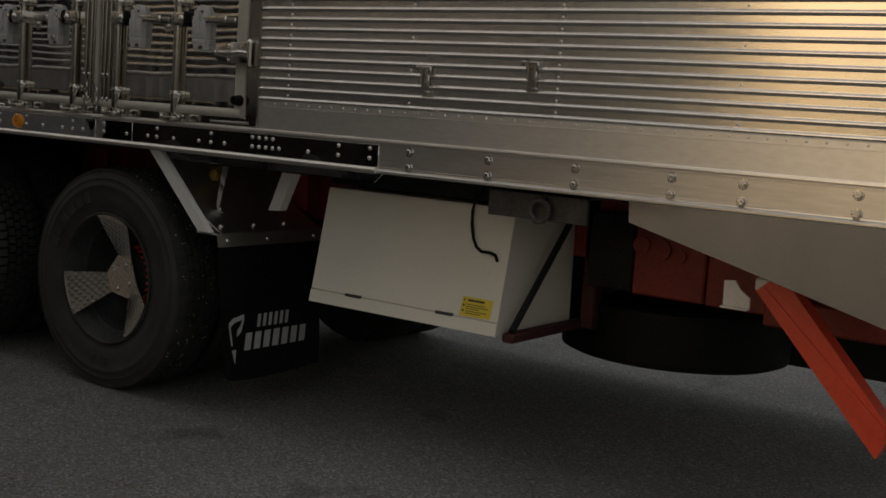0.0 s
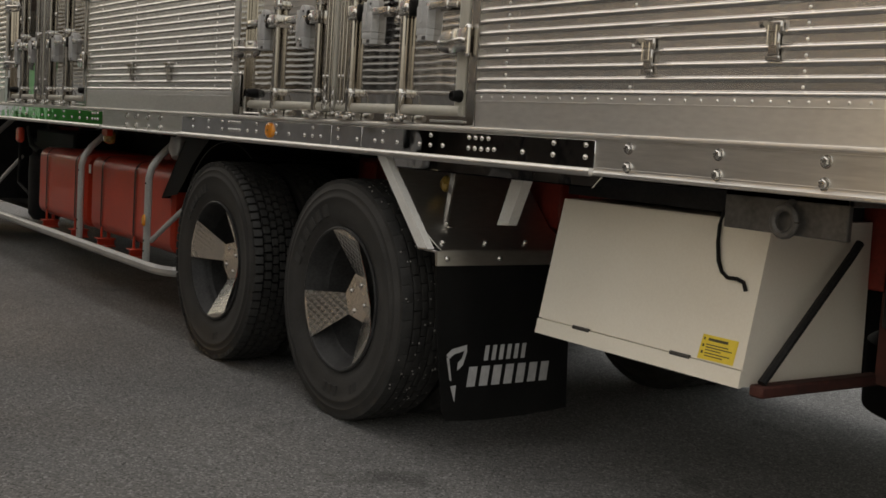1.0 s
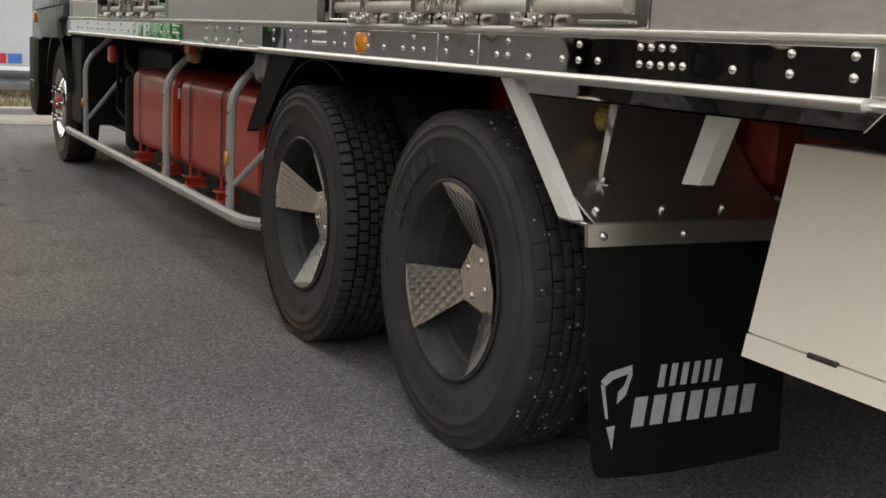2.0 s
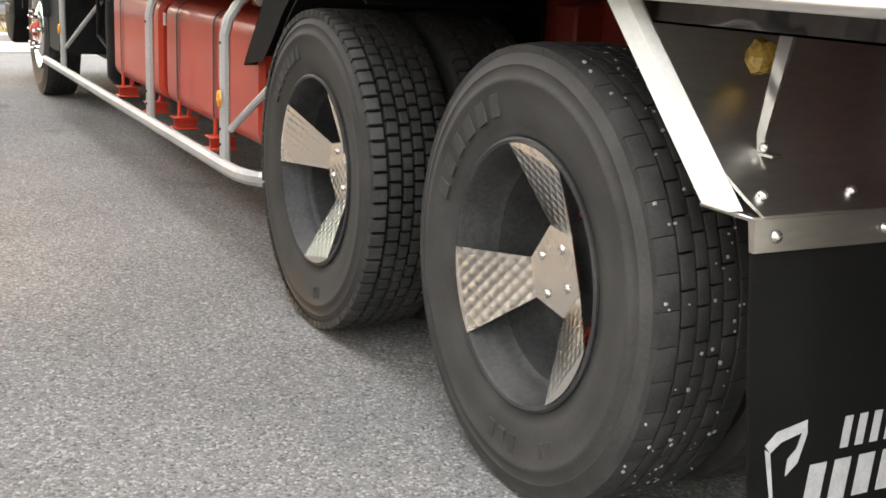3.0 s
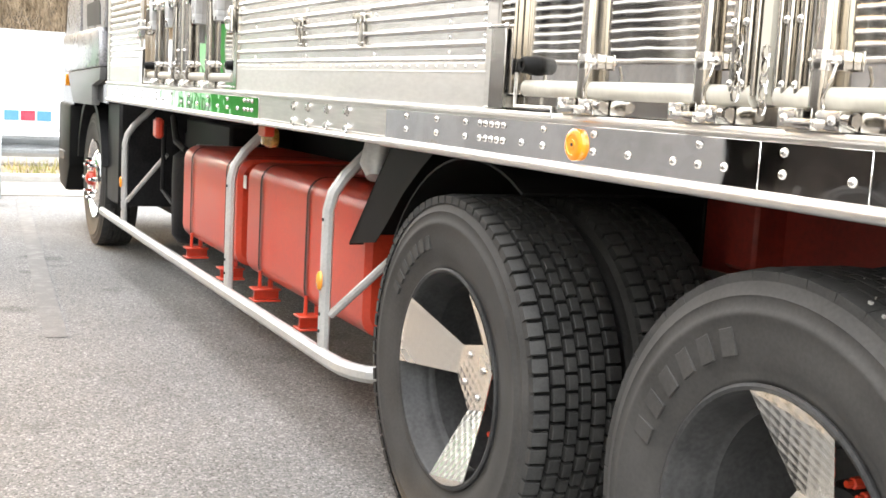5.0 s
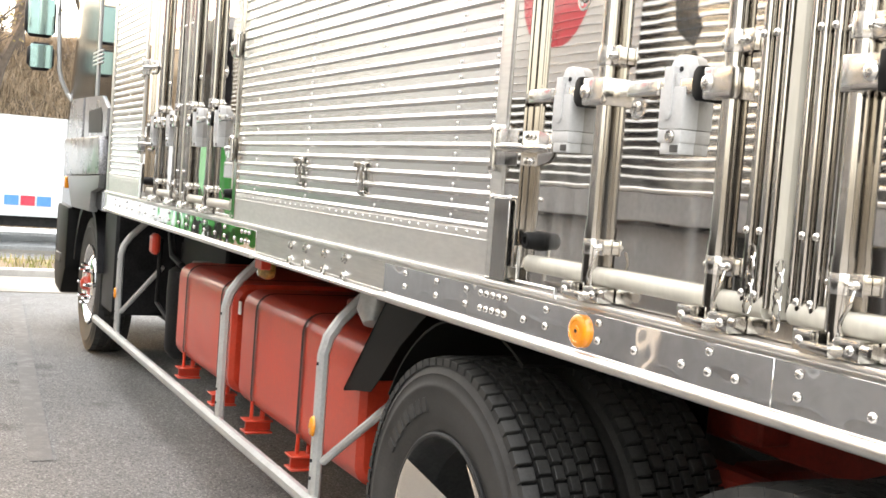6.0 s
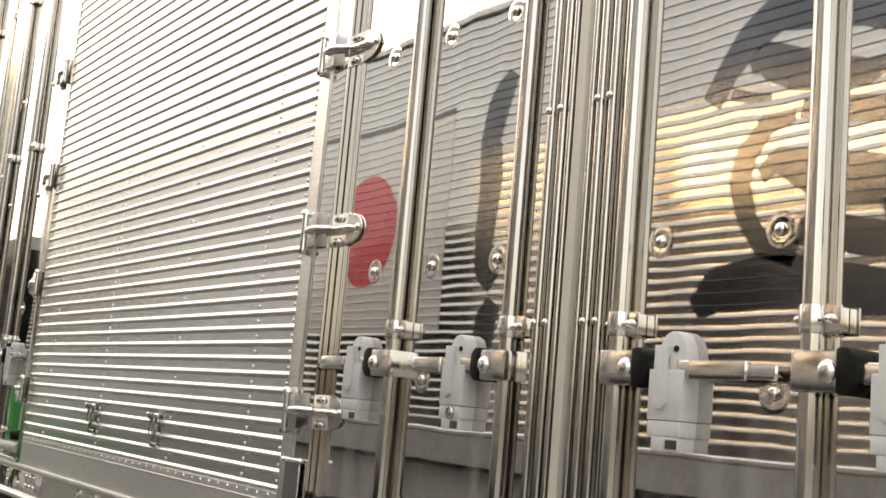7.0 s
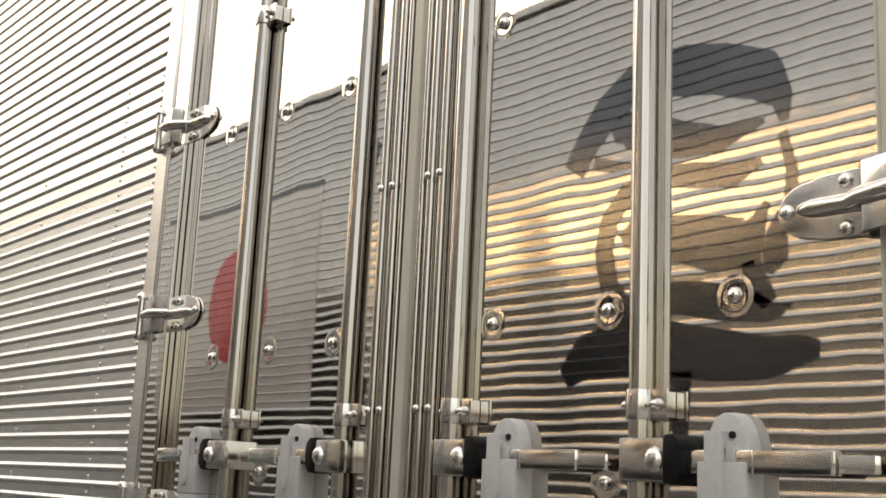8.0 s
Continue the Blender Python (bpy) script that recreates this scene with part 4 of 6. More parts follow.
for k in range(8):
    a = 2 * math.pi * k / 8
    piece("nut_cap", CAP, (-7.600 + 0.143 * math.cos(a), 0.088, R_TYRE + 0.143 * math.sin(a)), fw)
for ax in (0.0, -1.2935, -7.600):
    g = Geo()
    g.tube([(ax, 0.28, 0.505), (ax, 2.2, 0.505)], 0.075, 12)
    g.box(ax - 0.16, ax + 0.16, 1.0, 1.42, 0.34, 0.68, 0.09)
    part("axle", g, RED_FRAME, truck)

# ---------------------------------------------------------------- chassis under the box
g = Geo()
for yy in (0.80, 1.62):
    g.box(-7.2, 3.85, yy, yy + 0.08, 0.82, 1.08, 0.006)
part("chassis_rail", g, RED_FRAME, truck, "red painted chassis rails")
CROSS = mesh("cross_member", Geo().box(0, 0.06, 0.40, 2.44, 1.085, 1.16), BLACK_STEEL)
for k in range(23):
    piece("cross_member", CROSS, (-5.6 + 0.42 * k, 0, 0), truck)
g = Geo()
for xx in (-0.9, -0.35, 0.55):
    g.box(xx - 0.06, xx + 0.06, 0.70, 0.86, 0.86, 1.06, 0.01)
g.box(-1.9, 0.7, 0.62, 0.70, 0.72, 0.80, 0.02)
part("suspension_bracket", g, RED_FRAME, truck)

# black arch added over the drive wheel's inner half, standing for chassis shade
def add_shade_arch(cx, a0, a1):
    rim_out = [(cx + 0.598 * math.cos(radians(a0 + (a1 - a0) * k / 14)), 0.515 + 0.598 * math.sin(radians(a0 + (a1 - a0) * k / 14))) for k in range(15)]
    rim_in = [(cx + (x - cx) * 0.988, 0.515 + (z - 0.515) * 0.988) for x, z in rim_out][::-1]
    g = Geo().prism(rim_out + rim_in, 0.10, 0.70, "y")
    part("shade_arch", g, RUBBER, truck, "black arch added to keep the chassis dark")


add_shade_arch(-1.2935, 62, 150)
# black sheet before the red rail: its shade put into colour
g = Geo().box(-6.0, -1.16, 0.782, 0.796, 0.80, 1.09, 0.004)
part("rail_shade", g, RUBBER, truck, "black sheet standing for shade on the chassis rail")

# ---------------------------------------------------------------- mudguard and mudflap behind the wheels
g = Geo()
g.prism([(0.302, 1.120), (0.366, 1.120), (0.696, 0.797), (0.628, 0.797)], 0.012, 0.042, "y")
bar = part("mudguard_bar", g, WHITE_BAR, truck, "white painted slanting mudguard bar")
g = Geo()
g.prism([(0.345, 1.118), (0.351, 1.122), (0.60, 0.872), (0.70, 0.818), (0.742, 0.798), (0.744, 0.792), (0.70, 0.811), (0.598, 0.864)], 0.043, 0.66, "y")
g.box(0.60, 0.745, 0.030, 0.66, 0.786, 0.794, 0.002)
g.prism([(0.735, 0.795), (0.752, 0.795), (0.757, 0.742), (0.745, 0.742)], 0.018, 0.665, "y")
guard = part("mudguard_plate", g, GUARD_STEEL, truck, "stainless steel rear mudguard plate")
for bx, by, bz in ((0.70, 0.075, 0.822), (0.70, 0.27, 0.822), (0.70, 0.46, 0.822)):
    piece("bolt", DOME, Matrix.Translation((bx, by, bz)) @ pose(0, 0, 0, -60, 0, 25), guard)
for by in (0.06, 0.30, 0.60):
    piece("bolt", DOME, Matrix.Translation((0.757, by, 0.767)) @ pose(0, 0, 0, 0, 0, 90), guard)
g = Geo()
n = 10
front, back = [], []
for j in range(n + 1):
    z = 0.785 - (0.785 - 0.135) * j / n
    q = j / n
    for i in range(n + 1):
        y = 0.020 + 0.64 * i / n + (0.10 * q * q if i == 0 else 0.0) * 0.5
        lift = 0.04 * q * (i / n)
        x = 0.742 + 0.010 * math.sin(q * 2.6) * (1 - i / n) + 0.035 * q
        zz = z + lift + (0.015 * (1 - i / n) ** 3 * q * 3 if j == n else 0)
        front.append((x + 0.005, y, zz))
        back.append((x - 0.002, y, zz))
K = n + 1
faces = []
for j in range(n):
    for i in range(n):
        a = j * K + i
        faces.append((a, a + 1, a + K + 1, a + K))
        faces.append((K * K + a, K * K + a + K, K * K + a + K + 1, K * K + a + 1))
edge = [i for i in range(K)] + [j * K + n for j in range(1, K)] + [n * K + i for i in range(n - 1, -1, -1)] + [j * K for j in range(n - 1, 0, -1)]
for a, b in zip(edge, edge[1:] + edge[:1]):
    faces.append((a, b, K * K + b, K * K + a))
g.add(front + back, faces)
flap = part("mudflap", g, RUBBER, truck, "black rubber mudflap with pale worn print")


def flap_x(y, z):
    q = min(1.0, max(0.0, (0.785 - z) / 0.65))
    return 0.742 + 0.010 * math.sin(q * 2.6) * (1 - (y - 0.02) / 0.64) + 0.035 * q + 0.0062


def flap_bars(y0, y1, z0, z1, count, fill):
    """A row of plain bars as wide and high as the worn print."""
    step = (y1 - y0) / count
    for k in range(count):
        g = Geo()
        a, b = y0 + k * step, y0 + k * step + step * fill
        lean = 0.012 * (z1 - z0) / 0.08
        pts = [(a, z0), (b, z0), (b + lean, z1), (a + lean, z1)]
        vs = [(flap_x(y, z) + o, y, z) for o in (0.0, 0.0012) for y, z in pts]
        g.add(vs, [(0, 1, 2, 3), (7, 6, 5, 4), (0, 1, 5, 4), (1, 2, 6, 5), (2, 3, 7, 6), (3, 0, 4, 7)])
        part("print_bar", g, FLAP_INK, flap, smooth=0)


flap_bars(0.242, 0.455, 0.386, 0.442, 6, 0.52)
flap_bars(0.165, 0.572, 0.292, 0.366, 7, 0.66)
g = Geo()
for pts in (((0.070, 0.417), (0.095, 0.437), (0.162, 0.449), (0.160, 0.430), (0.105, 0.418), (0.082, 0.402)), ((0.160, 0.449), (0.163, 0.425), (0.145, 0.375), (0.120, 0.356), (0.122, 0.385), (0.140, 0.400)),
            ((0.070, 0.410), (0.082, 0.402), (0.096, 0.320), (0.088, 0.322)), ((0.092, 0.300), (0.117, 0.302), (0.112, 0.240))):
    vs = [(flap_x(y, z) + o, y, z) for o in (0.0, 0.0012) for y, z in pts]
    k = len(pts)
    g.add(vs, [list(range(k)), [k + i for i in range(k)][::-1]] + [[i, (i + 1) % k, k + (i + 1) % k, k + i] for i in range(k)])
part("print_emblem", g, FLAP_INK, flap, smooth=0)

# lamp, hook and white stub above the flap
g = Geo().lathe([(0.0, -0.030), (0.013, -0.028), (0.023, -0.016), (0.026, 0.0), (0.023, 0.016), (0.014, 0.026), (0.0, 0.028)], 7, Matrix.Translation((0.513, 0.21, 1.028)) @ Matrix.Diagonal((1.0, 1.0, 1.35, 1)))
lamp = part("marker_lamp", g, AMBER, truck, "faceted amber glass marker lamp", 5)
g = Geo().tube([(0.515, 0.21, 1.075), (0.515, 0.21, 1.13)], 0.02, 10)
part("lamp_socket", g, BLACK_STEEL, lamp)
g = Geo()
g.prism([(0.622, 1.09), (0.655, 1.09), (0.612, 0.905), (0.612, 0.872), (0.596, 0.872), (0.590, 0.905)], 0.148, 0.154, "y")
g.box(0.594, 0.634, 0.146, 0.172, 0.868, 0.874, 0.001)
stay = part("lamp_stay", g, STAINLESS, truck)
piece("bolt", DOME, Matrix.Translation((0.612, 0.148, 0.884)) @ Matrix.Scale(0.8, 4), stay)
g = Geo()
g.prism([(0.905, 1.09), (0.975, 1.09), (0.892, 0.905), (0.828, 0.900)], 0.22, 0.262, "y")
part("white_stay", g, WHITE_BAR, truck, "short white painted steel stay")

# ---------------------------------------------------------------- cream tool box
g = Geo()
LEAN = [(0.245, 0.55), (0.336, 1.020), (0.79, 1.030), (0.81, 0.52), (0.46, 0.535)]
g.prism(LEAN, 1.078, 1.99, "x")
toolbox = part("tool_box", g, CREAM, truck, "cream enamelled steel locker with a slanting front", 30)
g = Geo()


def lid_y(z):
    return 0.245 + (z - 0.55) / 0.47 * 0.091


g.add([(x, lid_y(z) - o, z) for o in (0.001, 0.010) for x, z in ((1.074, 0.602), (1.994, 0.600), (1.989, 1.014), (1.072, 1.020))], [(0, 3, 2, 1), (4, 5, 6, 7), (0, 1, 5, 4), (1, 2, 6, 5), (2, 3, 7, 6), (3, 0, 4, 7)])
lid = part("locker_lid", g, CREAM, toolbox, "cream front lid")
g = Geo()
g.add([(x, lid_y(z) - o, z) for o in (0.001, 0.014) for x, z in ((1.074, 0.548), (1.996, 0.548), (1.994, 0.597), (1.074, 0.598))], [(0, 3, 2, 1), (4, 5, 6, 7), (0, 1, 5, 4), (1, 2, 6, 5), (2, 3, 7, 6), (3, 0, 4, 7)])
part("lower_lip", g, CREAM, toolbox)
for x in (1.262, 1.714):
    g = Geo().tube([(x, lid_y(0.6) - 0.013, 0.599), (x + 0.08, lid_y(0.6) - 0.013, 0.599)], 0.0065, 8)
    part("lid_hinge", g, DARK_STEEL, toolbox)
g = Geo()
g.add([(x, lid_y(z) - 0.0108 - o, z) for o in (0.0, 0.0008) for x, z in ((1.820, 0.603), (1.958, 0.605), (1.962, 0.676), (1.826, 0.676))], [(0, 3, 2, 1), (4, 5, 6, 7), (0, 1, 5, 4), (1, 2, 6, 5), (2, 3, 7, 6), (3, 0, 4, 7)])
sticker = part("warning_label", g, YELLOW, toolbox, "yellow warning label with unreadable small print", 0)
g = Geo()
for k, (a, b, z, h) in enumerate(((1.850, 1.925, 0.660, 0.008), (1.832, 1.838, 0.660, 0.008), (1.845, 1.930, 0.647, 0.003), (1.845, 1.945, 0.639, 0.003), (1.845, 1.905, 0.631, 0.003), (1.845, 1.940, 0.622, 0.003), (1.845, 1.915, 0.614, 0.003), (1.830, 1.838, 0.640, 0.008), (1.830, 1.838, 0.620, 0.008))):
    g.add([(x, lid_y(q) - 0.0118 - o, q) for o in (0.0, 0.0006) for x, q in ((a, z), (b, z), (b, z + h), (a, z + h))], [(0, 3, 2, 1), (4, 5, 6, 7), (0, 1, 5, 4), (1, 2, 6, 5), (2, 3, 7, 6), (3, 0, 4, 7)])
part("label_bars", g, INK, toolbox, smooth=0)
g = Geo()
g.tube([(1.842, 0.34, 1.10), (1.835, 0.318, 1.075), (1.812, 0.312, 1.035), (1.803, 0.312, 1.0), (1.812, 0.300, 0.95), (1.830, 0.29, 0.895), (1.850, 0.285, 0.865), (1.878, 0.28, 0.851), (1.915, 0.28, 0.852), (1.940, 0.28, 0.845), (1.952, 0.278, 0.822)], 0.0062, 8)
part("loose_cable", g, RUBBER, truck, "black loose cable hanging over a locker")
g = Geo()
g.box(1.05, 2.02, 0.36, 0.70, 1.035, 1.10)
part("locker_hanger", g, BLACK_STEEL, truck)
g = Geo()
g.box(2.0, 2.05, 0.27, 0.84, 0.525, 0.560, 0.006)
g.box(2.04, 2.10, 0.80, 0.87, 0.53, 1.10, 0.005)
locker_frame = part("locker_frame", g, DARK_RED, truck, "dirty dark red locker frame")
g = Geo().tube([(2.03, 0.68, 0.97), (2.03, 0.645, 0.93), (2.03, 0.29, 0.565)], 0.014, 8)
part("locker_brace", g, BLACK_STEEL, locker_frame)

# coupling plate with its ring, fairing, spare wheel and tail parts
g = Geo()
g.box(2.013, 2.409, 0.09, 0.11, 1.014, 1.120, 0.003)
g.box(2.013, 2.409, 0.09, 0.5, 1.100, 1.120, 0.003)
part("mount_plate", g, DARK_STEEL, truck, "dull steel mounting plate")
g = Geo()
g.tube([(2.240 + 0.036 * math.cos(a), 0.062, 1.05 + 0.036 * math.sin(a)) for a in [math.pi * k / 8 for k in range(17)]], 0.011, 8)
g.tube([(2.240, 0.07, 1.086), (2.240, 0.09, 1.10)], 0.012, 8)
part("tie_ring", g, DARK_STEEL, truck, "round steel tie ring")
g = Geo()
g.prism([(2.594, 1.119), (3.84, 1.119), (3.84, 0.725), (3.116, 0.917), (2.95, 0.961), (2.599, 1.051)], 0.018, 0.022, "y")
part("side_fairing", g, STAINLESS, truck, "polished steel tapered side fairing")
m = Matrix.Translation((2.24, 1.32, 0.40)) @ pose(0, 0, 0, 90, 0, 0)
g = Geo().lathe(tyre_profile(0.25, R_TYRE), 64, m)
spare = part("spare_wheel", g, RUBBER, truck, "black spare wheel slung flat under the frame", 50)
g = Geo().lathe([(0.30, 0.03), (0.27, 0.08), (0.22, 0.14), (0.0, 0.14)], 32, m)
part("spare_rim", g, RIM, spare)
# left end of the tail frame, black where the rest is red
g = Geo()
g.box(2.10, 2.292, 0.72, 0.80, 0.72, 1.02, 0.008)
part("tail_frame_end", g, BLACK_STEEL, truck)
g = Geo()
g.box(2.296, 2.592, 0.72, 0.80, 0.715, 1.02, 0.008)
g.box(2.598, 3.6, 0.72, 0.80, 0.712, 1.02, 0.008)
g.box(2.88, 3.7, 0.56, 1.9, 0.70, 0.80, 0.008)
for hx, hz, hr in ((2.33, 0.91, 0.035), (2.41, 0.90, 0.042), (2.49, 0.885, 0.026)):
    g.tube([(hx, 0.705, hz), (hx, 0.72, hz)], hr, 16)
part("tail_frame", g, RED_FRAME, truck, "red painted tail frame")
g = Geo()
g.prism([(2.831, 0.874), (2.868, 0.878), (2.888, 0.850), (2.923, 0.826), (2.924, 0.792), (2.833, 0.792)], 0.296, 0.303, "y")
g.box(2.833, 2.924, 0.27, 0.303, 0.786, 0.792)
part("white_bracket", g, WHITE_BAR, truck, "white painted corner bracket with two holes")
g = Geo()
g.box(2.944, 3.012, 0.27, 0.34, 0.858, 0.900, 0.006)
part("small_white_box", g, WHITE_BAR, truck)
g = Geo()
g.prism([(2.985, 0.872), (3.03, 0.912), (3.085, 0.905), (3.44, 0.51), (3.40, 0.42)], 0.17, 0.25, "y")
g.prism([(2.992, 0.868), (3.012, 0.888), (3.42, 0.515), (3.42, 0.47)], 0.164, 0.172, "y")
part("tail_strut", g, RED, truck, "bright red slanting tail strut")

# ---------------------------------------------------------------- side guard between the axles
g = Geo()
g.tube([(-6.825, 0.033, 0.345), (-2.163, 0.033, 0.357), (-2.054, 0.038, 0.358), (-1.977, 0.055, 0.359), (-1.923, 0.085, 0.360), (-1.895, 0.13, 0.360), (-1.890, 0.22, 0.360)], 0.028, 8, squash=(0.8, 1.05))
sg = part("side_guard_rail", g, GUARD, truck, "silver painted lower guard tube with a bent end", 20)
for k, px in enumerate((-6.050, -3.506, -2.250)):
    g = Geo()
    g.tube([(px, 0.045, 0.36), (px, 0.045, 0.86), (px, 0.06, 0.92), (px, 0.10, 0.98), (px, 0.20, 1.08), (px, 0.24, 1.12)], 0.025, 8, squash=(1.15, 0.8))
    post = part("guard_post", g, GUARD, truck, "silver painted bent guard post", 20)
    # holes drawn as black discs: the shade inside is put into colour
    for zz in (0.44, 0.50, 0.83):
        g = Geo().tube([(px + 0.005, 0.022, zz), (px + 0.005, 0.03, zz)], 0.006, 8)
        part("post_hole_shade", g, BLACK_STEEL, post)
    if k != 1:
        g = Geo()
        g.tube([(px + 0.025, 0.06, 0.50), (px + 0.33, 0.24, 0.82)], 0.015, 8)
        part("guard_brace", g, GUARD, post)
        g = Geo().lathe([(0.0, -0.010), (0.016, -0.009), (0.021, -0.004), (0.022, 0.004)], 14, Matrix.Translation((px + 0.002, 0.022, 0.617)) @ Matrix.Diagonal((0.9, 1, 1.6, 1)))
        part("side_reflector", g, ORANGE, post, "orange side reflector")

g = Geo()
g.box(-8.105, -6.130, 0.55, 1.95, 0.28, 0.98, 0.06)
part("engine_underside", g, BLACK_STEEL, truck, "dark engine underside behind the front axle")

# plain black panels added along the lorry's far side to stop light underneath
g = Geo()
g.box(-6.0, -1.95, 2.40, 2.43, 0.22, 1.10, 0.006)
part("far_side_blocker", g, BLACK_STEEL, truck, "black panel added along the far side to block light")
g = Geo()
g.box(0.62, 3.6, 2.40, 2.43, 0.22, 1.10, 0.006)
part("far_side_blocker", g, BLACK_STEEL, truck, "black panel added along the far side to block light")
g = Geo()
g.tube([(-2.6, 1.25, 0.72), (-1.75, 1.25, 0.64), (-1.29, 1.22, 0.56)], 0.07, 12)
g.tube([(-1.29, 1.22, 0.56), (0.0, 1.22, 0.54)], 0.06, 12)
part("drive_shaft", g, DARK_STEEL, truck)
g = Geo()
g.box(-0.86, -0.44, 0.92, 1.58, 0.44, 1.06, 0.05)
part("suspension_housing", g, BLACK_STEEL, truck, "black suspension housing between the axles")

# fuel tanks
def fuel_tank(x0, x1, straps, label):
    g = Geo()
    r, n = 0.075, 5
    outline = []
    for cy, cz, a0 in ((0.15 + r, 0.425 + r, 180), (0.78 - r, 0.425 + r, 270), (0.78 - r, 0.93 - r, 0), (0.15 + r, 0.93 - r, 90)):
        for k in range(n + 1):
            a = radians(a0 + 90 * k / n)
            outline.append((cy + r * math.cos(a), cz + r * math.sin(a)))
    inner = [(0.465 + (y - 0.465) * 0.93, 0.677 + (z - 0.677) * 0.93) for y, z in outline]
    K = len(outline)
    vs = [(x, y, z) for x, o in ((x0, inner), (x0 + 0.02, outline), (x1 - 0.02, outline), (x1, inner)) for y, z in o]
    fs = [list(range(K)), [3 * K + i for i in range(K)][::-1]]
    for q in range(3):
        fs += [[q * K + i, q * K + (i + 1) % K, (q + 1) * K + (i + 1) % K, (q + 1) * K + i] for i in range(K)]
    g.add(vs, fs)
    tank = part("fuel_tank", g, RED, truck, label, 35)
    for sx in straps:
        g = Geo()
        big = [(0.465 + (y - 0.465) * 1.022, 0.677 + (z - 0.677) * 1.022) for y, z in outline]
        vs = [(x, y, z) for x in (sx - 0.013, sx + 0.013) for y, z in big]
        g.add(vs, [[i, (i + 1) % K, K + (i + 1) % K, K + i] for i in range(K)])
        # strap is tank red; its dark edge lines are put into the colour
        part("tank_strap", g, DARK_RED, tank, "clamping strap with its dark edges put into the colour")
        g = Geo()
        g.tube([(sx, 0.152, 0.47), (sx, 0.15, 0.34)], 0.008, 8)
        g.tube([(sx, 0.20, 0.44), (sx, 0.20, 0.39)], 0.012, 8)
        g.box(sx - 0.040, sx + 0.048, 0.115, 0.235, 0.336, 0.345, 0.002)
        g.box(sx - 0.040, sx + 0.048, 0.115, 0.235, 0.385, 0.394, 0.002)
        g.box(sx - 0.004, sx + 0.012, 0.125, 0.235, 0.344, 0.386)
        part("tank_foot", g, RED, tank, "red I-beam tank foot")
    return tank


fuel_tank(-4.880, -3.760, (-4.653, -3.949), "red painted steel fuel tank with rounded edges")
t2 = fuel_tank(-3.614, -2.141, (-3.376, -2.754), "red painted steel fuel tank with rounded edges")
g = Geo().lathe([(0.07, 0.0), (0.07, 0.05), (0.055, 0.06), (0.0, 0.06)], 18, Matrix.Translation((-2.617, 0.42, 0.925)) @ pose(0, 0, 0, 90, 0, 0))
part("filler_cap", g, DARK_STEEL, t2)
g = Geo().box(-2.733, -2.586, 0.30, 0.42, 0.95, 1.0, 0.01)
part("filler_flap", g, RED_FRAME, t2)
g = Geo()
g.box(-3.733, -3.690, 0.165, 0.169, 0.80, 0.86)
part("tank_label", g, WHITE_BAR, t2)
g = Geo()
g.tube([(-2.097, 0.16, 1.10), (-2.097, 0.15, 1.03), (-2.075, 0.14, 0.99)], [0.05, 0.055, 0.03], 14)
part("white_cap", g, GUARD, truck)

# air tank, battery box, brackets and lamps in front of the tanks
g = Geo()
g.lathe([(0.0, -0.4), (0.10, -0.385), (0.135, -0.34), (0.14, 0.0), (0.135, 0.12), (0.09, 0.155), (0.0, 0.16)], 20, Matrix.Translation((-5.285, 0.32, 0.72)) @ pose(0, 0, 0, 90, 0, 0))
part("air_tank", g, BLACK_STEEL, truck, "black upright air tank")
g = Geo()
g.box(-5.994, -4.925, 0.42, 1.6, 0.40, 1.05, 0.02)
g.box(-5.015, -4.880, 0.22, 0.50, 0.76, 0.86, 0.02)
g.tube([(-5.600, 0.25, 1.06), (-5.375, 0.22, 0.92), (-5.206, 0.24, 0.88)], 0.02, 8)
g.tube([(-5.713, 0.22, 1.0), (-5.735, 0.22, 0.6), (-5.487, 0.26, 0.5)], 0.014, 8)
part("battery_box", g, BLACK_STEEL, truck, "black battery box and hoses")
g = Geo()
g.box(-4.981, -4.925, 0.24, 0.34, 0.78, 0.93, 0.006)
part("grey_box", g, GUARD, truck)
for lx, lm, lbl in ((-5.088, RED, "orange-red side lamp"),):
    g = Geo().box(lx - 0.05, lx + 0.05, 0.03, 0.075, 0.95, 1.065, 0.015)
    part("side_lamp", g, lm, truck, lbl)
for lx in (-3.111,):
    g = Geo().lathe([(0.0, -0.035), (0.03, -0.03), (0.045, 0.0), (0.04, 0.03), (0.0, 0.04)], 14, Matrix.Translation((lx, 0.09, 1.065)))
    part("marker_lamp", g, AMBER, truck, "amber glass marker lamp")
g = Geo().box(-3.037, -2.943, 0.02, 0.06, 1.075, 1.118, 0.004)
part("red_reflector", g, RED, truck)
# orange round marker on the strip
g = Geo().lathe([(0.0, -0.0135), (0.010, -0.0135), (0.011, -0.0125), (0.021, -0.0125), (0.022, -0.0138), (0.030, -0.0132), (0.0345, -0.009), (0.035, 0.0)], 22, Matrix.Translation((-0.603, -0.009, 1.185)))
mk = part("round_marker", g, ORANGE, truck, "round orange side marker")
g = Geo().tube([(-0.603, -0.024, 1.185), (-0.603, -0.02, 1.185)], 0.004, 8)
part("marker_screw", g, BLACK_STEEL, mk)

# black flap in front of the drive wheels
g = Geo()
g.prism([(-1.52, 1.12), (-1.845, 1.12), (-2.184, 0.755), (-1.955, 0.79), (-1.868, 0.86), (-1.748, 0.97), (-1.62, 1.06)], 0.10, 0.104, "y")
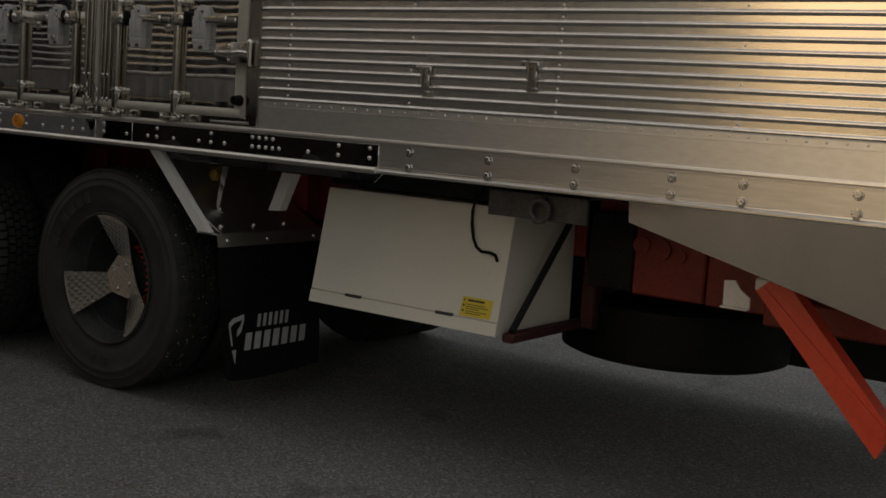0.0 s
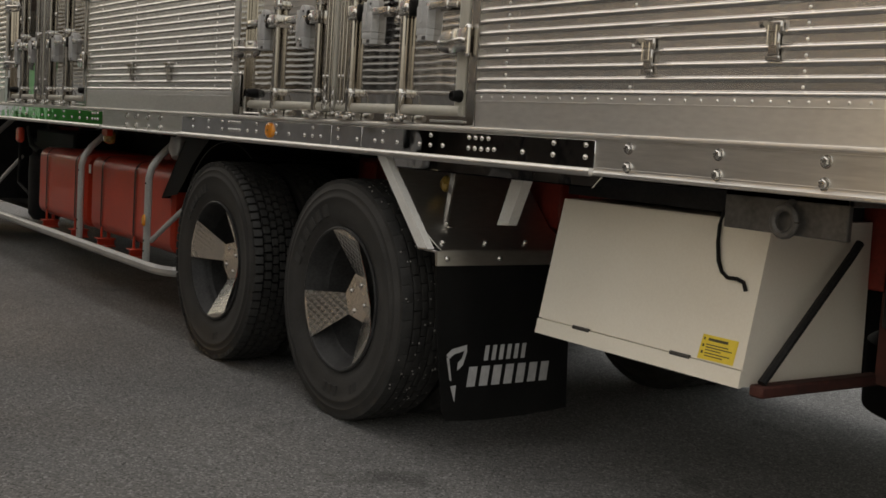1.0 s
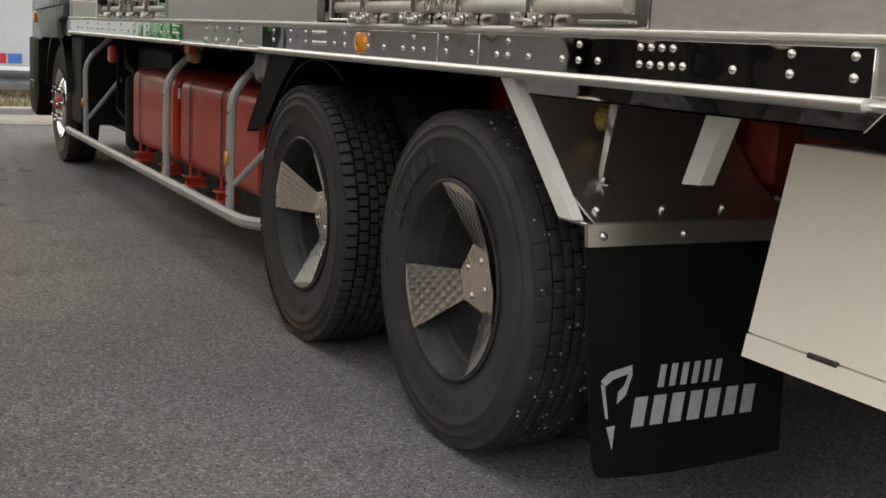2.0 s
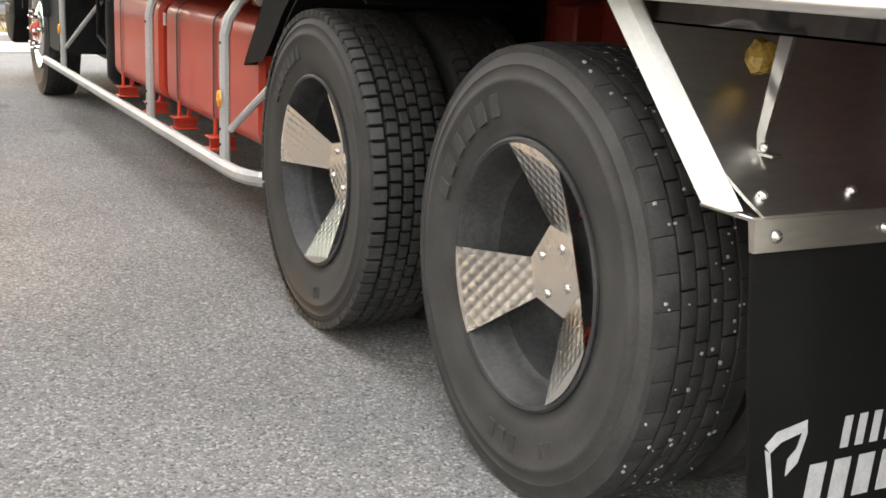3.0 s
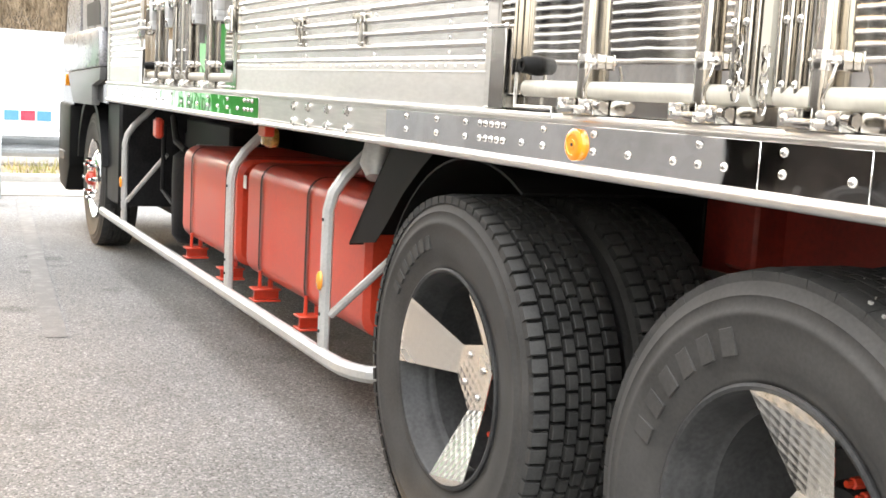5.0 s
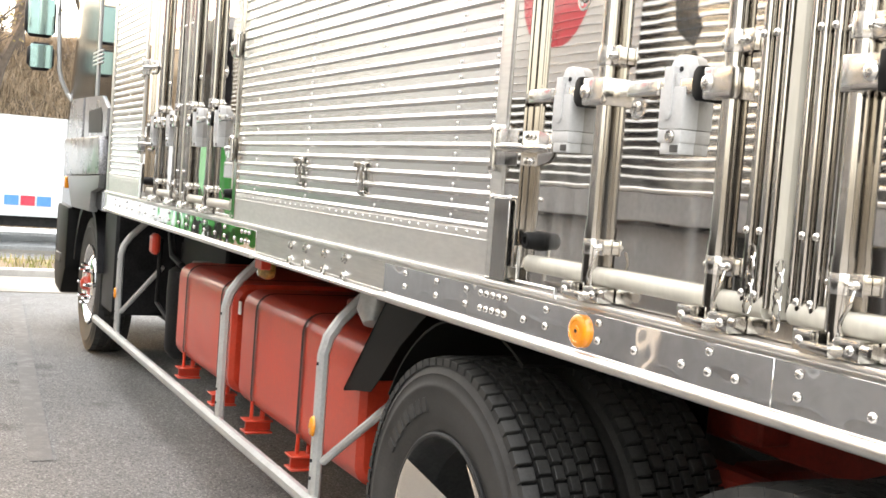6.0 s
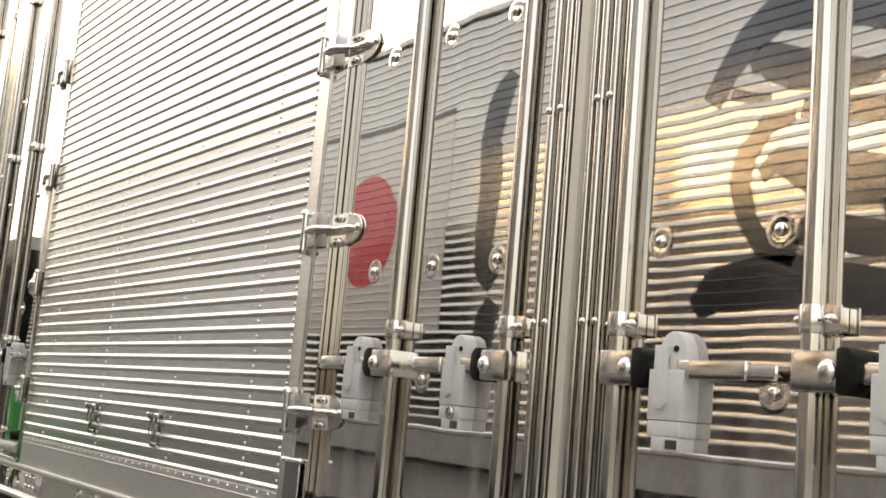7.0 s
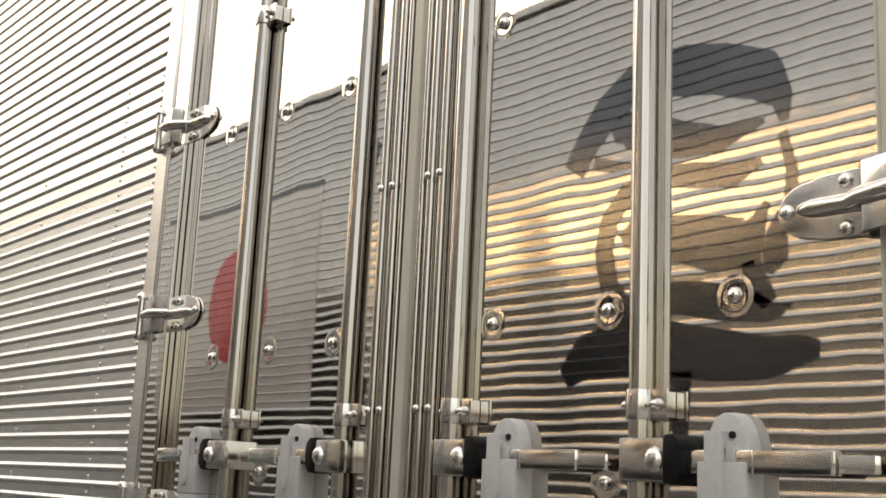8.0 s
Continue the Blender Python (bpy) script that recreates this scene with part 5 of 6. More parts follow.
g.prism([(-1.838, 1.12), (-1.848, 1.12), (-2.187, 0.755), (-2.176, 0.752)], 0.10, 0.70, "y")
part("front_mudguard", g, RUBBER, truck, "black sheet mudguard before the drive wheels")

# ---------------------------------------------------------------- cab
g = Geo()
g.prism([(-6.618, 1.10), (-6.618, 3.25), (-6.902, 3.32), (-7.830, 3.30), (-7.995, 3.15), (-8.456, 2.45), (-8.720, 1.88), (-8.829, 1.30), (-8.829, 1.02), (-8.237, 1.02), (-8.138, 1.10), (-7.885, 1.16), (-7.225, 1.16), (-6.967, 1.10)], 0.030, 2.45, "y")
cab = part("cab", g, BLACK_GLOSS, truck, "glossy black lorry cab with grey lower panels", 25)
g = Geo()
g.prism([(-7.830, 3.28), (-8.763, 3.22), (-9.093, 2.9), (-9.334, 1.9), (-9.378, 1.02), (-8.324, 1.02), (-8.324, 2.4)], 0.125, 2.355, "y")
part("cab_nose", g, BLACK_GLOSS, cab, smooth=25)
g = Geo()
g.prism([(-7.342, 1.90), (-7.342, 2.68), (-8.127, 2.68), (-8.500, 1.93)], 0.022, 0.034, "y")
part("cab_window", g, GLASS_DARK, cab, "dark tinted cab window")
g = Geo()
g.prism([(-7.290, 1.86), (-7.290, 2.74), (-7.251, 2.74), (-7.251, 1.86)], 0.018, 0.034, "y")
part("window_pillar", g, GUARD, cab, "bright window pillar")
g = Geo()
g.prism([(-6.700, 1.612), (-6.700, 1.80), (-6.95, 1.892), (-7.705, 1.905), (-7.705, 1.590)], 0.016, 0.034, "y")
low = part("lower_door_panel", g, CAB_SILVER, cab, "silver lower cab side panel")
# flat black plate on the panel: a recess's shade put into colour
g = Geo().prism([(-7.485, 1.795), (-6.95, 1.812), (-6.89, 1.765), (-6.875, 1.635), (-7.46, 1.637)], 0.012, 0.018, "y")
part("side_recess_shade", g, BLACK_STEEL, low)
g = Geo()
g.prism([(-7.81, 1.575), (-7.81, 1.905), (-8.47, 1.915), (-8.60, 1.580)], 0.016, 0.034, "y")
part("lower_door_panel", g, CAB_SILVER, cab, "silver lower cab door panel")
g = Geo()
g.prism([(-8.53, 1.555), (-8.44, 1.592), (-6.74, 1.610), (-6.700, 1.52), (-6.700, 1.348), (-8.27, 1.302), (-8.40, 1.39)], -0.022, 0.045, "y")
part("side_band", g, CAB_SILVER, cab, "silver band over a front fender", 30, 0.012)
g = Geo()
g.prism([(-8.255, 1.298), (-6.700, 1.344), (-6.740, 1.255), (-7.050, 1.215), (-7.055, 1.075), (-7.95, 1.066), (-8.11, 1.17)], -0.012, 0.045, "y")
part("fender_panel", g, CAB_GREY, cab, "grey flared fender over a front wheel", 30, 0.008)
for k in range(4):
    g = Geo().box(-7.493, -7.100, 0.020, 0.036, 2.128 + 0.028 * k, 2.143 + 0.028 * k, 0.003)
    part("vent_slat", g, GUARD, cab)
g = Geo()
arch = []
for k in range(13):
    a = radians(8 + 164 * k / 12)
    arch.append((-7.600 + 0.60 * math.cos(a), 0.56 + 0.60 * math.sin(a)))
inner_arch = [(-7.600 + 0.545 * math.cos(radians(8 + 164 * k / 12)), 0.56 + 0.545 * math.sin(radians(8 + 164 * k / 12))) for k in range(13)][::-1]
g.prism(arch + inner_arch, 0.06, 0.50, "y")
part("wheel_arch", g, BLACK_STEEL, cab, "black plastic wheel arch")
g = Geo()
g.prism([(-8.215, 1.05), (-8.840, 1.06), (-8.873, 0.50), (-8.763, 0.36), (-8.456, 0.33), (-8.259, 0.55)], 0.0, 2.46, "y")
g.prism([(-8.840, 1.03), (-9.378, 1.03), (-9.400, 0.45), (-9.312, 0.36), (-8.763, 0.36)], 0.10, 2.38, "y")
part("bumper", g, RUBBER, cab, "black cab bumper and step", 40, 0.03)
g = Geo()
g.box(-8.763, -8.456, -0.010, 0.02, 0.58, 0.66, 0.01)
part("cab_step", g, DARK_STEEL, cab)
g = Geo().box(-8.60, -8.48, 0.000, 0.06, 1.19, 1.29, 0.01)
part("turn_signal", g, ORANGE, cab, "orange turn signal")
g = Geo()
g.box(-7.057, -6.592, 0.105, 0.7, 0.40, 1.12, 0.02)
part("rear_arch_guard", g, BLACK_STEEL, cab)
# mirrors on their arm
g = Geo()
g.tube([(-8.270, 0.06, 2.90), (-8.599, -0.03, 2.92), (-8.700, -0.085, 2.85), (-8.70, -0.088, 2.6), (-8.70, -0.066, 2.168), (-8.70, -0.045, 2.08), (-8.698, 0.012, 1.965), (-8.610, 0.05, 1.90)], 0.018, 10)
arm = part("mirror_arm", g, GUARD, cab, "silver mirror arm")
for z0, z1, y0, y1 in ((2.41, 2.74, -0.353, -0.108), (2.139, 2.369, -0.321, -0.108)):
    g = Geo().box(-8.807, -8.687, y0, y1, z0, z1, 0.05)
    shell = part("mirror_housing", g, BLACK_STEEL, cab, "black mirror housing")
    g = Geo().box(-8.689, -8.682, y0 + 0.020, y1 - 0.020, z0 + 0.020, z1 - 0.020, 0.002)
    part("mirror_pane", g, MIRROR_GLASS, cab, "mirror glass")


# ---------------------------------------------------------------- the lorry parked alongside, seen in the polished doors
neighbour = thing("semi_trailer", (-5.0, -3.4, 0.0), "aluminium box semi-trailer with flag and brush decals, green tractor", "lorry")
NY = -2.20
TP = 0.050                      # one corrugation of the trailer


def trailer_line(z0, z1):
    """The (y, z) section of the trailer's wall: narrow beads on a flat sheet."""
    line, z = [], 1.52
    while z < 3.72:
        for k, d in ((0.0, 0.0), (0.40, 0.0), (0.86, 0.0), (0.875, 0.35), (0.895, 0.85), (0.92, 1.0), (0.945, 0.85), (0.975, 0.35)):
            line.append((NY + d * 0.0056, z + k * TP))
        z += TP
    line.append((NY, z))
    return [p for p in line if z0 <= p[1] <= z1]


g = Geo()
g.extrude_open(trailer_line(1.4, 3.9), -11.9, 1.26)
g.box(-11.9, 1.26, NY - 2.45, NY - 0.01, 1.46, 3.82)
part("trailer_wall", g, OLD_ALUMINIUM, neighbour, "corrugated aluminium trailer wall", 60)


def decal(shape, z0, z1, lift):
    """A thin film that follows the beads; shape(z) gives its (x0, x1) stretches at a height."""
    g = Geo()
    line = []
    for (ya, za), (yb, zb) in zip(trailer_line(1.4, 3.9)[:-1], trailer_line(1.4, 3.9)[1:]):
        n = max(1, int((zb - za) / 0.0022))
        line += [(ya + (yb - ya) * k / n, za + (zb - za) * k / n) for k in range(n)]
    for (ya, za), (yb, zb) in zip(line[:-1], line[1:]):
        if z0 <= za and zb <= z1:
            for x0, x1 in shape((za + zb) / 2):
                g.add([(x0, ya + lift, za), (x1, ya + lift, za), (x1, yb + lift, zb), (x0, yb + lift, zb)], [(0, 1, 2, 3)])
    return g


g = Geo()
g.box(-11.95, 1.30, NY - 0.02, NY + 0.012, 3.775, 3.83, 0.01)
g.box(1.21, 1.30, NY - 0.05, NY + 0.012, 1.38, 3.84, 0.008)
part("trailer_top_rail", g, OLD_ALUMINIUM, neighbour)
g = Geo()
g.box(-11.95, 1.30, NY - 0.03, NY + 0.010, 1.495, 1.52, 0.006)
part("trailer_side_rail", g, RAIL, neighbour)
g = Geo()
g.box(-11.95, 1.30, NY - 0.03, NY + 0.004, 1.34, 1.493, 0.006)
part("trailer_side_rail", g, SKIRT, neighbour)
g = Geo()
g.box(-10.4, 1.0, NY - 1.9, NY - 0.5, 0.85, 1.30)
part("trailer_chassis", g, BLACK_STEEL, neighbour)
for wx in (-0.8, -2.1, -8.6):
    for yy in (NY - 0.10, NY - 2.10):
        ww = sub("trailer_wheel", Geo().lathe([(0.02, -0.1), (0.02, -0.2)], 10), DARK_STEEL, neighbour, (wx, yy, R_TYRE - 0.002), "black trailer wheel")
        ww.rotation_euler = (0, 0, 0)
        m = Matrix.Translation((wx, yy, R_TYRE - 0.002)) @ pose(0, 0, 0, 0, 0, 180)
        piece("tyre", TYRE_MESH, m, ww)
        piece("rim", RIM_MESH, m, ww)
g = Geo().box(-8.0, -2.9, NY - 0.09, NY - 0.06, 0.85, 1.325, 0.012)
part("upper_skirt", g, SKIRT, neighbour, "grey steel upper skirt panel")
g = Geo().box(-2.9, 0.95, NY - 0.34, NY - 0.30, 0.85, 1.325, 0.012)
part("wheel_bay_panel", g, DARK_STEEL, neighbour, "dark panel over the trailer wheels")
for x0, x1 in ((-8.0, -5.62), (-5.56, -3.42), (-3.36, -1.56), (-1.44, -0.20), (-0.14, 0.95)):
    g = Geo()
    g.box(x0, x1, NY - 0.09, NY - 0.06, 0.40, 0.84, 0.012)
    g.box(x0, x1, NY - 0.06, NY - 0.052, 0.62, 0.635, 0.002)
    panel = part("trailer_skirt", g, SKIRT, neighbour, "grey steel skirt panel below the trailer")
    g = Geo()
    for xx in (x0 + 0.12, x1 - 0.18):
        g.box(xx, xx + 0.06, NY - 0.14, NY - 0.096, 0.5, 1.34)
    part("skirt_bracket", g, BLACK_STEEL, panel)
part("flag_decal", decal(lambda z: [(-5.47, -3.74)], 2.03, 3.28, 0.0012), FLAG_WHITE, neighbour, "white flag decal with a red disc", 60)


part("flag_border", decal(lambda z: [(-5.47, -3.74)], 3.265, 3.295, 0.0024), DECAL_BLACK, neighbour, "dark upper edge of a flag decal", 60)


def disc(z):
    h = 0.346 ** 2 - (z - 2.66) ** 2
    return [(-4.60 - math.sqrt(h), -4.60 + math.sqrt(h))] if h > 0 else []


part("flag_disc", decal(disc, 2.2, 3.1, 0.0022), FLAG_RED, neighbour, "red disc", 60)


def brush_stroke(points):
    """A flat stroke of uneven width on the trailer's wall: (x, z, half width)."""
    g = Geo()
    pts = []
    for (x0, z0, w0), (x1, z1, w1) in zip(points[:-1], points[1:]):
        for k in range(5):
            q = k / 5
            pts.append((x0 + (x1 - x0) * q, z0 + (z1 - z0) * q, w0 + (w1 - w0) * q))
    pts.append(points[-1])
    left, right = [], []
    for i, (x, z, w) in enumerate(pts):
        a, b = pts[max(0, i - 1)], pts[min(len(pts) - 1, i + 1)]
        d = Vector((b[0] - a[0], b[1] - a[1])).normalized()
        w = max(w, 0.006)
        left.append((x - d.y * w, z + d.x * w))
        right.append((x + d.y * w, z - d.x * w))
    quads = [(left[i], left[i + 1], right[i + 1], right[i]) for i in range(len(pts) - 1)]

    def stretches(z):
        spans = []
        for q in quads:
            cut = [a[0] + (b[0] - a[0]) * (z - a[1]) / (b[1] - a[1]) for a, b in zip(q, q[1:] + q[:1]) if (a[1] - z) * (b[1] - z) < 0]
            if len(cut) > 1:
                spans.append((min(cut), max(cut)))
        merged = []
        for a, b in sorted(spans):
            if merged and a <= merged[-1][1] + 0.002:
                merged[-1] = (merged[-1][0], max(b, merged[-1][1]))
            else:
                merged.append((a, b))
        return merged

    zs = [p[1] for p in left + right]
    part("brush_stroke", decal(stretches, min(zs), max(zs), 0.0012), DECAL_BLACK, neighbour, "black brush stroke decal", 60)


brush_stroke([(-1.83, 2.97, 0.061), (-1.75, 3.09, 0.064), (-1.64, 3.21, 0.077), (-1.49, 3.3, 0.085), (-1.26, 3.28, 0.102), (-1.07, 3.24, 0.102), (-0.9, 3.17, 0.097), (-0.82, 3.07, 0.048), (-0.81, 2.98, 0.018)])
brush_stroke([(-1.72, 2.99, 0.028), (-1.62, 2.96, 0.024), (-1.52, 2.95, 0.01)])
brush_stroke([(-1.62, 3.08, 0.029), (-1.55, 3.11, 0.073), (-1.4, 3.04, 0.086), (-1.25, 3.0, 0.068), (-1.07, 2.97, 0.047), (-0.89, 3.0, 0.009)])
brush_stroke([(-1.37, 2.88, 0.042), (-1.21, 2.85, 0.054), (-1.02, 2.82, 0.049), (-0.9, 2.85, 0.011)])
brush_stroke([(-1.4, 2.86, 0.026), (-1.54, 2.84, 0.047), (-1.63, 2.74, 0.05), (-1.66, 2.61, 0.05), (-1.62, 2.46, 0.047), (-1.54, 2.35, 0.047), (-1.36, 2.3, 0.056)])
brush_stroke([(-1.56, 2.63, 0.035), (-1.48, 2.69, 0.047), (-1.3, 2.62, 0.091), (-1.11, 2.57, 0.101), (-0.97, 2.55, 0.085), (-0.92, 2.62, 0.039), (-0.88, 2.69, 0.014)])
brush_stroke([(-0.82, 2.94, 0.02), (-0.78, 2.8, 0.025), (-0.78, 2.67, 0.028), (-0.84, 2.57, 0.043), (-0.85, 2.49, 0.057), (-0.87, 2.43, 0.014)])
brush_stroke([(-1.36, 2.39, 0.057), (-1.2, 2.37, 0.072), (-1.0, 2.33, 0.069), (-0.86, 2.29, 0.034), (-0.78, 2.31, 0.008)])
brush_stroke([(-0.95, 2.49, 0.043), (-0.93, 2.41, 0.05), (-0.87, 2.32, 0.038)])
brush_stroke([(-1.87, 2.1, 0.041), (-1.75, 2.18, 0.098), (-1.56, 2.2, 0.104), (-1.33, 2.19, 0.102), (-1.1, 2.15, 0.094), (-0.89, 2.13, 0.075), (-0.75, 2.15, 0.054), (-0.68, 2.15, 0.03)])
brush_stroke([(-1.27, 2.1, 0.064), (-1.27, 1.96, 0.045), (-1.27, 1.79, 0.026)])
brush_stroke([(-3.23, 3.4, 0.043), (-3.34, 3.23, 0.094), (-3.38, 3.05, 0.082), (-3.35, 2.83, 0.09), (-3.38, 2.56, 0.085), (-3.35, 2.36, 0.085), (-3.25, 2.27, 0.06)])
brush_stroke([(-3.24, 2.18, 0.05), (-3.31, 2.08, 0.09), (-3.33, 1.98, 0.10), (-3.28, 1.88, 0.05)])

# its green tractor
g = Geo()
g.prism([(-12.30, 0.75), (-12.30, 1.98), (-14.39, 1.98), (-14.40, 1.9), (-14.50, 0.55), (-13.85, 0.45), (-13.75, 0.9), (-13.45, 1.15), (-12.95, 1.15), (-12.65, 0.9), (-12.55, 0.75)], NY - 2.4, NY, "y")
part("tractor_cab", g, GREEN_PAINT, neighbour, "bright green tractor cab", 25)
g = Geo()
g.prism([(-13.30, 1.18), (-13.30, 1.90), (-14.385, 1.90), (-14.44, 1.18)], NY + 0.001, NY + 0.012, "y")
part("door_panel", g, WHITE_PAINT, neighbour, "pale grey panel on a tractor door", 25)
g = Geo()
g.prism([(-12.30, 1.985), (-12.30, 3.1), (-12.65, 3.3), (-14.05, 3.25), (-14.38, 1.985)], NY - 2.4, NY, "y")
part("tractor_roof", g, BLACK_GLOSS, neighbour, "black upper cab", 25)
g = Geo()
g.prism([(-12.85, 1.75), (-12.85, 2.6), (-13.95, 2.6), (-14.25, 1.85)], NY - 0.01, NY + 0.006, "y")
part("tractor_window", g, GLASS_DARK, neighbour)
ww = sub("trailer_wheel", Geo().lathe([(0.02, -0.1), (0.02, -0.2)], 10), DARK_STEEL, neighbour, (-13.20, NY - 0.06, R_TYRE - 0.002), "black tractor wheel")
m = Matrix.Translation((-13.20, NY - 0.06, R_TYRE - 0.002)) @ pose(0, 0, 0, 0, 0, 180)
piece("tyre", TYRE_MESH, m, ww)
piece("rim", RIM_MESH, m, ww)

# wooded rise added round the yard's far side to darken reflections in the bars
g = Geo()
ring = []
for k in range(61):
    a = radians(-205 + 250 * k / 60)
    h = 5.0 + 1.8 * noise.noise((k * 0.31, 0.0, 5.0)) + 1.2 * noise.noise((k * 0.9, 2.0, 1.0))
    ring.append([(r * math.cos(a), r * math.sin(a), z * h / 9.0) for r, z in ((52, -0.1), (58, 3.5), (66, 7.0), (76, 9.0), (95, 8.0))])
g.add([p for row in ring for p in row], [(5 * k + j, 5 * k + j + 1, 5 * k + j + 6, 5 * k + j + 5) for k in range(60) for j in range(4)])
structure("reflection_backdrop", g, WOODS, "dark wooded rise added round the parking area to darken reflections", "hill", 180)

# ---------------------------------------------------------------- bay line, kerb, guard rail and verge
g = Geo()
a, b = Vector((-10.9, -0.10, 0)), Vector((-4.3, -0.585, 0))
d = (b - a).normalized()
s = Vector((-d.y, d.x, 0)) * 0.055
g.add([a + s + Vector((0, 0, 0.004)), a - s + Vector((0, 0, 0.004)), b - s + Vector((0, 0, 0.004)), b + s + Vector((0, 0, 0.004))], [(0, 1, 2, 3)])
structure("road_marking", g, ROAD_PAINT, "worn white parking bay line on asphalt", "road marking", 0)
g = Geo()
g.box(-12.95, -12.78, -14, 24, -0.2, 0.10, 0.02)
structure("kerb", g, CONCRETE, "low concrete kerb along the car park's edge", "kerb")
g = Geo()
g.box(-12.785, -11.25, -14, 24, -0.1, 0.012, 0.004)
structure("gutter", g, DUSTY, "dusty concrete gutter along the kerb", "gutter")
g = Geo()
g.box(-14.6, -12.95, -14, 24, -0.6, 0.06)
structure("verge", g, SOIL, "narrow strip of dry grass behind the kerb", "verge", 0)
g = Geo()
random.seed(3)
for k in range(2600):
    x, y = random.uniform(-14.5, -13.0), random.uniform(-6, 12)
    h, a = random.uniform(0.06, 0.2), random.uniform(0, 6.28)
    dx, dy = 0.012 * math.cos(a), 0.012 * math.sin(a)
    lx, ly = random.uniform(-0.07, 0.07), random.uniform(-0.07, 0.07)
    g.add([(x - dx, y - dy, 0.05), (x + dx, y + dy, 0.05), (x + lx, y + ly, 0.05 + h)], [(0, 1, 2)])
stuff("grass", g, VERGE, "yellow-green roadside grass along the kerb", "grass")

barrier = thing("guard_rail", (-11.1, 0.0, 0.0), "galvanised steel guard rail on posts at the car park's edge", "guard rail")
g = Geo()
section = [(0.0, 0.40), (0.03, 0.42), (0.075, 0.455), (0.075, 0.50), (0.02, 0.545), (0.0, 0.575), (0.02, 0.605), (0.075, 0.65), (0.075, 0.695), (0.03, 0.73), (0.0, 0.75)]
section = [(y, 0.41 + (z - 0.40) * 0.76) for y, z in section]
outline = [(-11.25 + y, z) for y, z in section] + [(-11.254 + y, z) for y, z in section[::-1]]
g.prism(outline, -1.9, 24.0, "y")
part("rail_beam", g, GALVANISED, barrier, "corrugated steel beam", 50)
for k in range(13):
    g = Geo()
    y = -0.34 + 2.0 * k
    g.box(-11.14, -11.03, y - 0.062, y + 0.062, 0.0, 0.715, 0.012)
    g.box(-11.20, -11.14, y - 0.04, y + 0.04, 0.47, 0.61, 0.005)
    part("rail_post", g, GALVANISED, barrier)

# ---------------------------------------------------------------- white trailer on the lower road, hillside and trees
far = thing("box_trailer", (-32.2, 0.0, -1.25), "white box trailer on a lower road behind the guard rail", "trailer")
g = Geo().box(-33.4, -31.0, -11.0, 9.5, -0.25, 2.40, 0.03)
part("trailer_body", g, WHITE_PAINT, far, "plain white trailer body")
g = Geo()
g.box(-30.998, -30.985, -11.0, 9.5, -0.25, -0.10)
g.box(-30.998, -30.985, -11.0, 9.5, 2.30, 2.40)
for yy in (-6.0, -2.0, 2.0, 6.0):
    g.box(-30.998, -30.99, yy, yy + 0.03, -0.10, 2.30)
part("body_trim", g, GALVANISED, far)
g = Geo().box(-30.985, -30.975, -0.55, -0.25, 0.28, 0.46)
part("body_catch", g, DARK_STEEL, far)
for k, (yy, mt) in enumerate(((1.45, BLUE_PAINT), (1.86, FLAG_RED), (2.27, BLUE_PAINT))):
    g = Geo().box(-30.984, -30.978, yy, yy + 0.36, 0.04, 0.30)
    part("painted_block", g, mt, far)
g = Geo().box(-33.0, -31.5, -10.6, 9.2, -0.55, -0.25)
part("trailer_frame", g, BLACK_STEEL, far)
for yy in (-3.0, -1.7, -0.4, 5.5, 6.8):
    m = Matrix.Translation((-31.1, yy, -1.25 + R_TYRE)) @ pose(0, 0, 0, 0, 0, 90)
    ww = sub("trailer_wheel", Geo().lathe([(0.02, 0.1), (0.02, 0.2)], 10, pose(0, 0, 0, 0, 0, 90)), DARK_STEEL, far, (-31.1, yy, -1.25 + R_TYRE))
    piece("tyre", TYRE_MESH, m, ww)
    g = Geo().lathe([(0.30, 0.02), (0.27, 0.05), (0.2, 0.03), (0.12, 0.01), (0.0, 0.01)], 24, m)
    part("wheel_disc", g, GALVANISED, ww)

random.seed(7)
noise.seed_set(4)
HX, HY = 46, 90


def hill_height(x, y):
    q = min(1.0, max(0.0, (-36.5 - x) / 14.0))
    base = -1.25 + 7.0 * (q * q * (3 - 2 * q)) + max(0.0, (-50.5 - x)) * 0.12
    return base + (0.55 * noise.noise((x * 0.25, y * 0.25, 0)) + 0.25 * noise.noise((x * 0.9, y * 0.9, 3))) * min(1, q * 4)


g = Geo()
vs, fs = [], []
for i in range(HX):
    for j in range(HY):
        x, y = -36.0 - 40.0 * i / (HX - 1), -70 + 160.0 * j / (HY - 1)
        vs.append((x, y, hill_height(x, y)))
for i in range(HX - 1):
    for j in range(HY - 1):
        a = i * HY + j
        fs.append((a, a + 1, a + HY + 1, a + HY))
g.add(vs, fs)
structure("hillside", g, SOIL, "brown winter hillside of dry scrub", "hill", 180)
g = Geo()
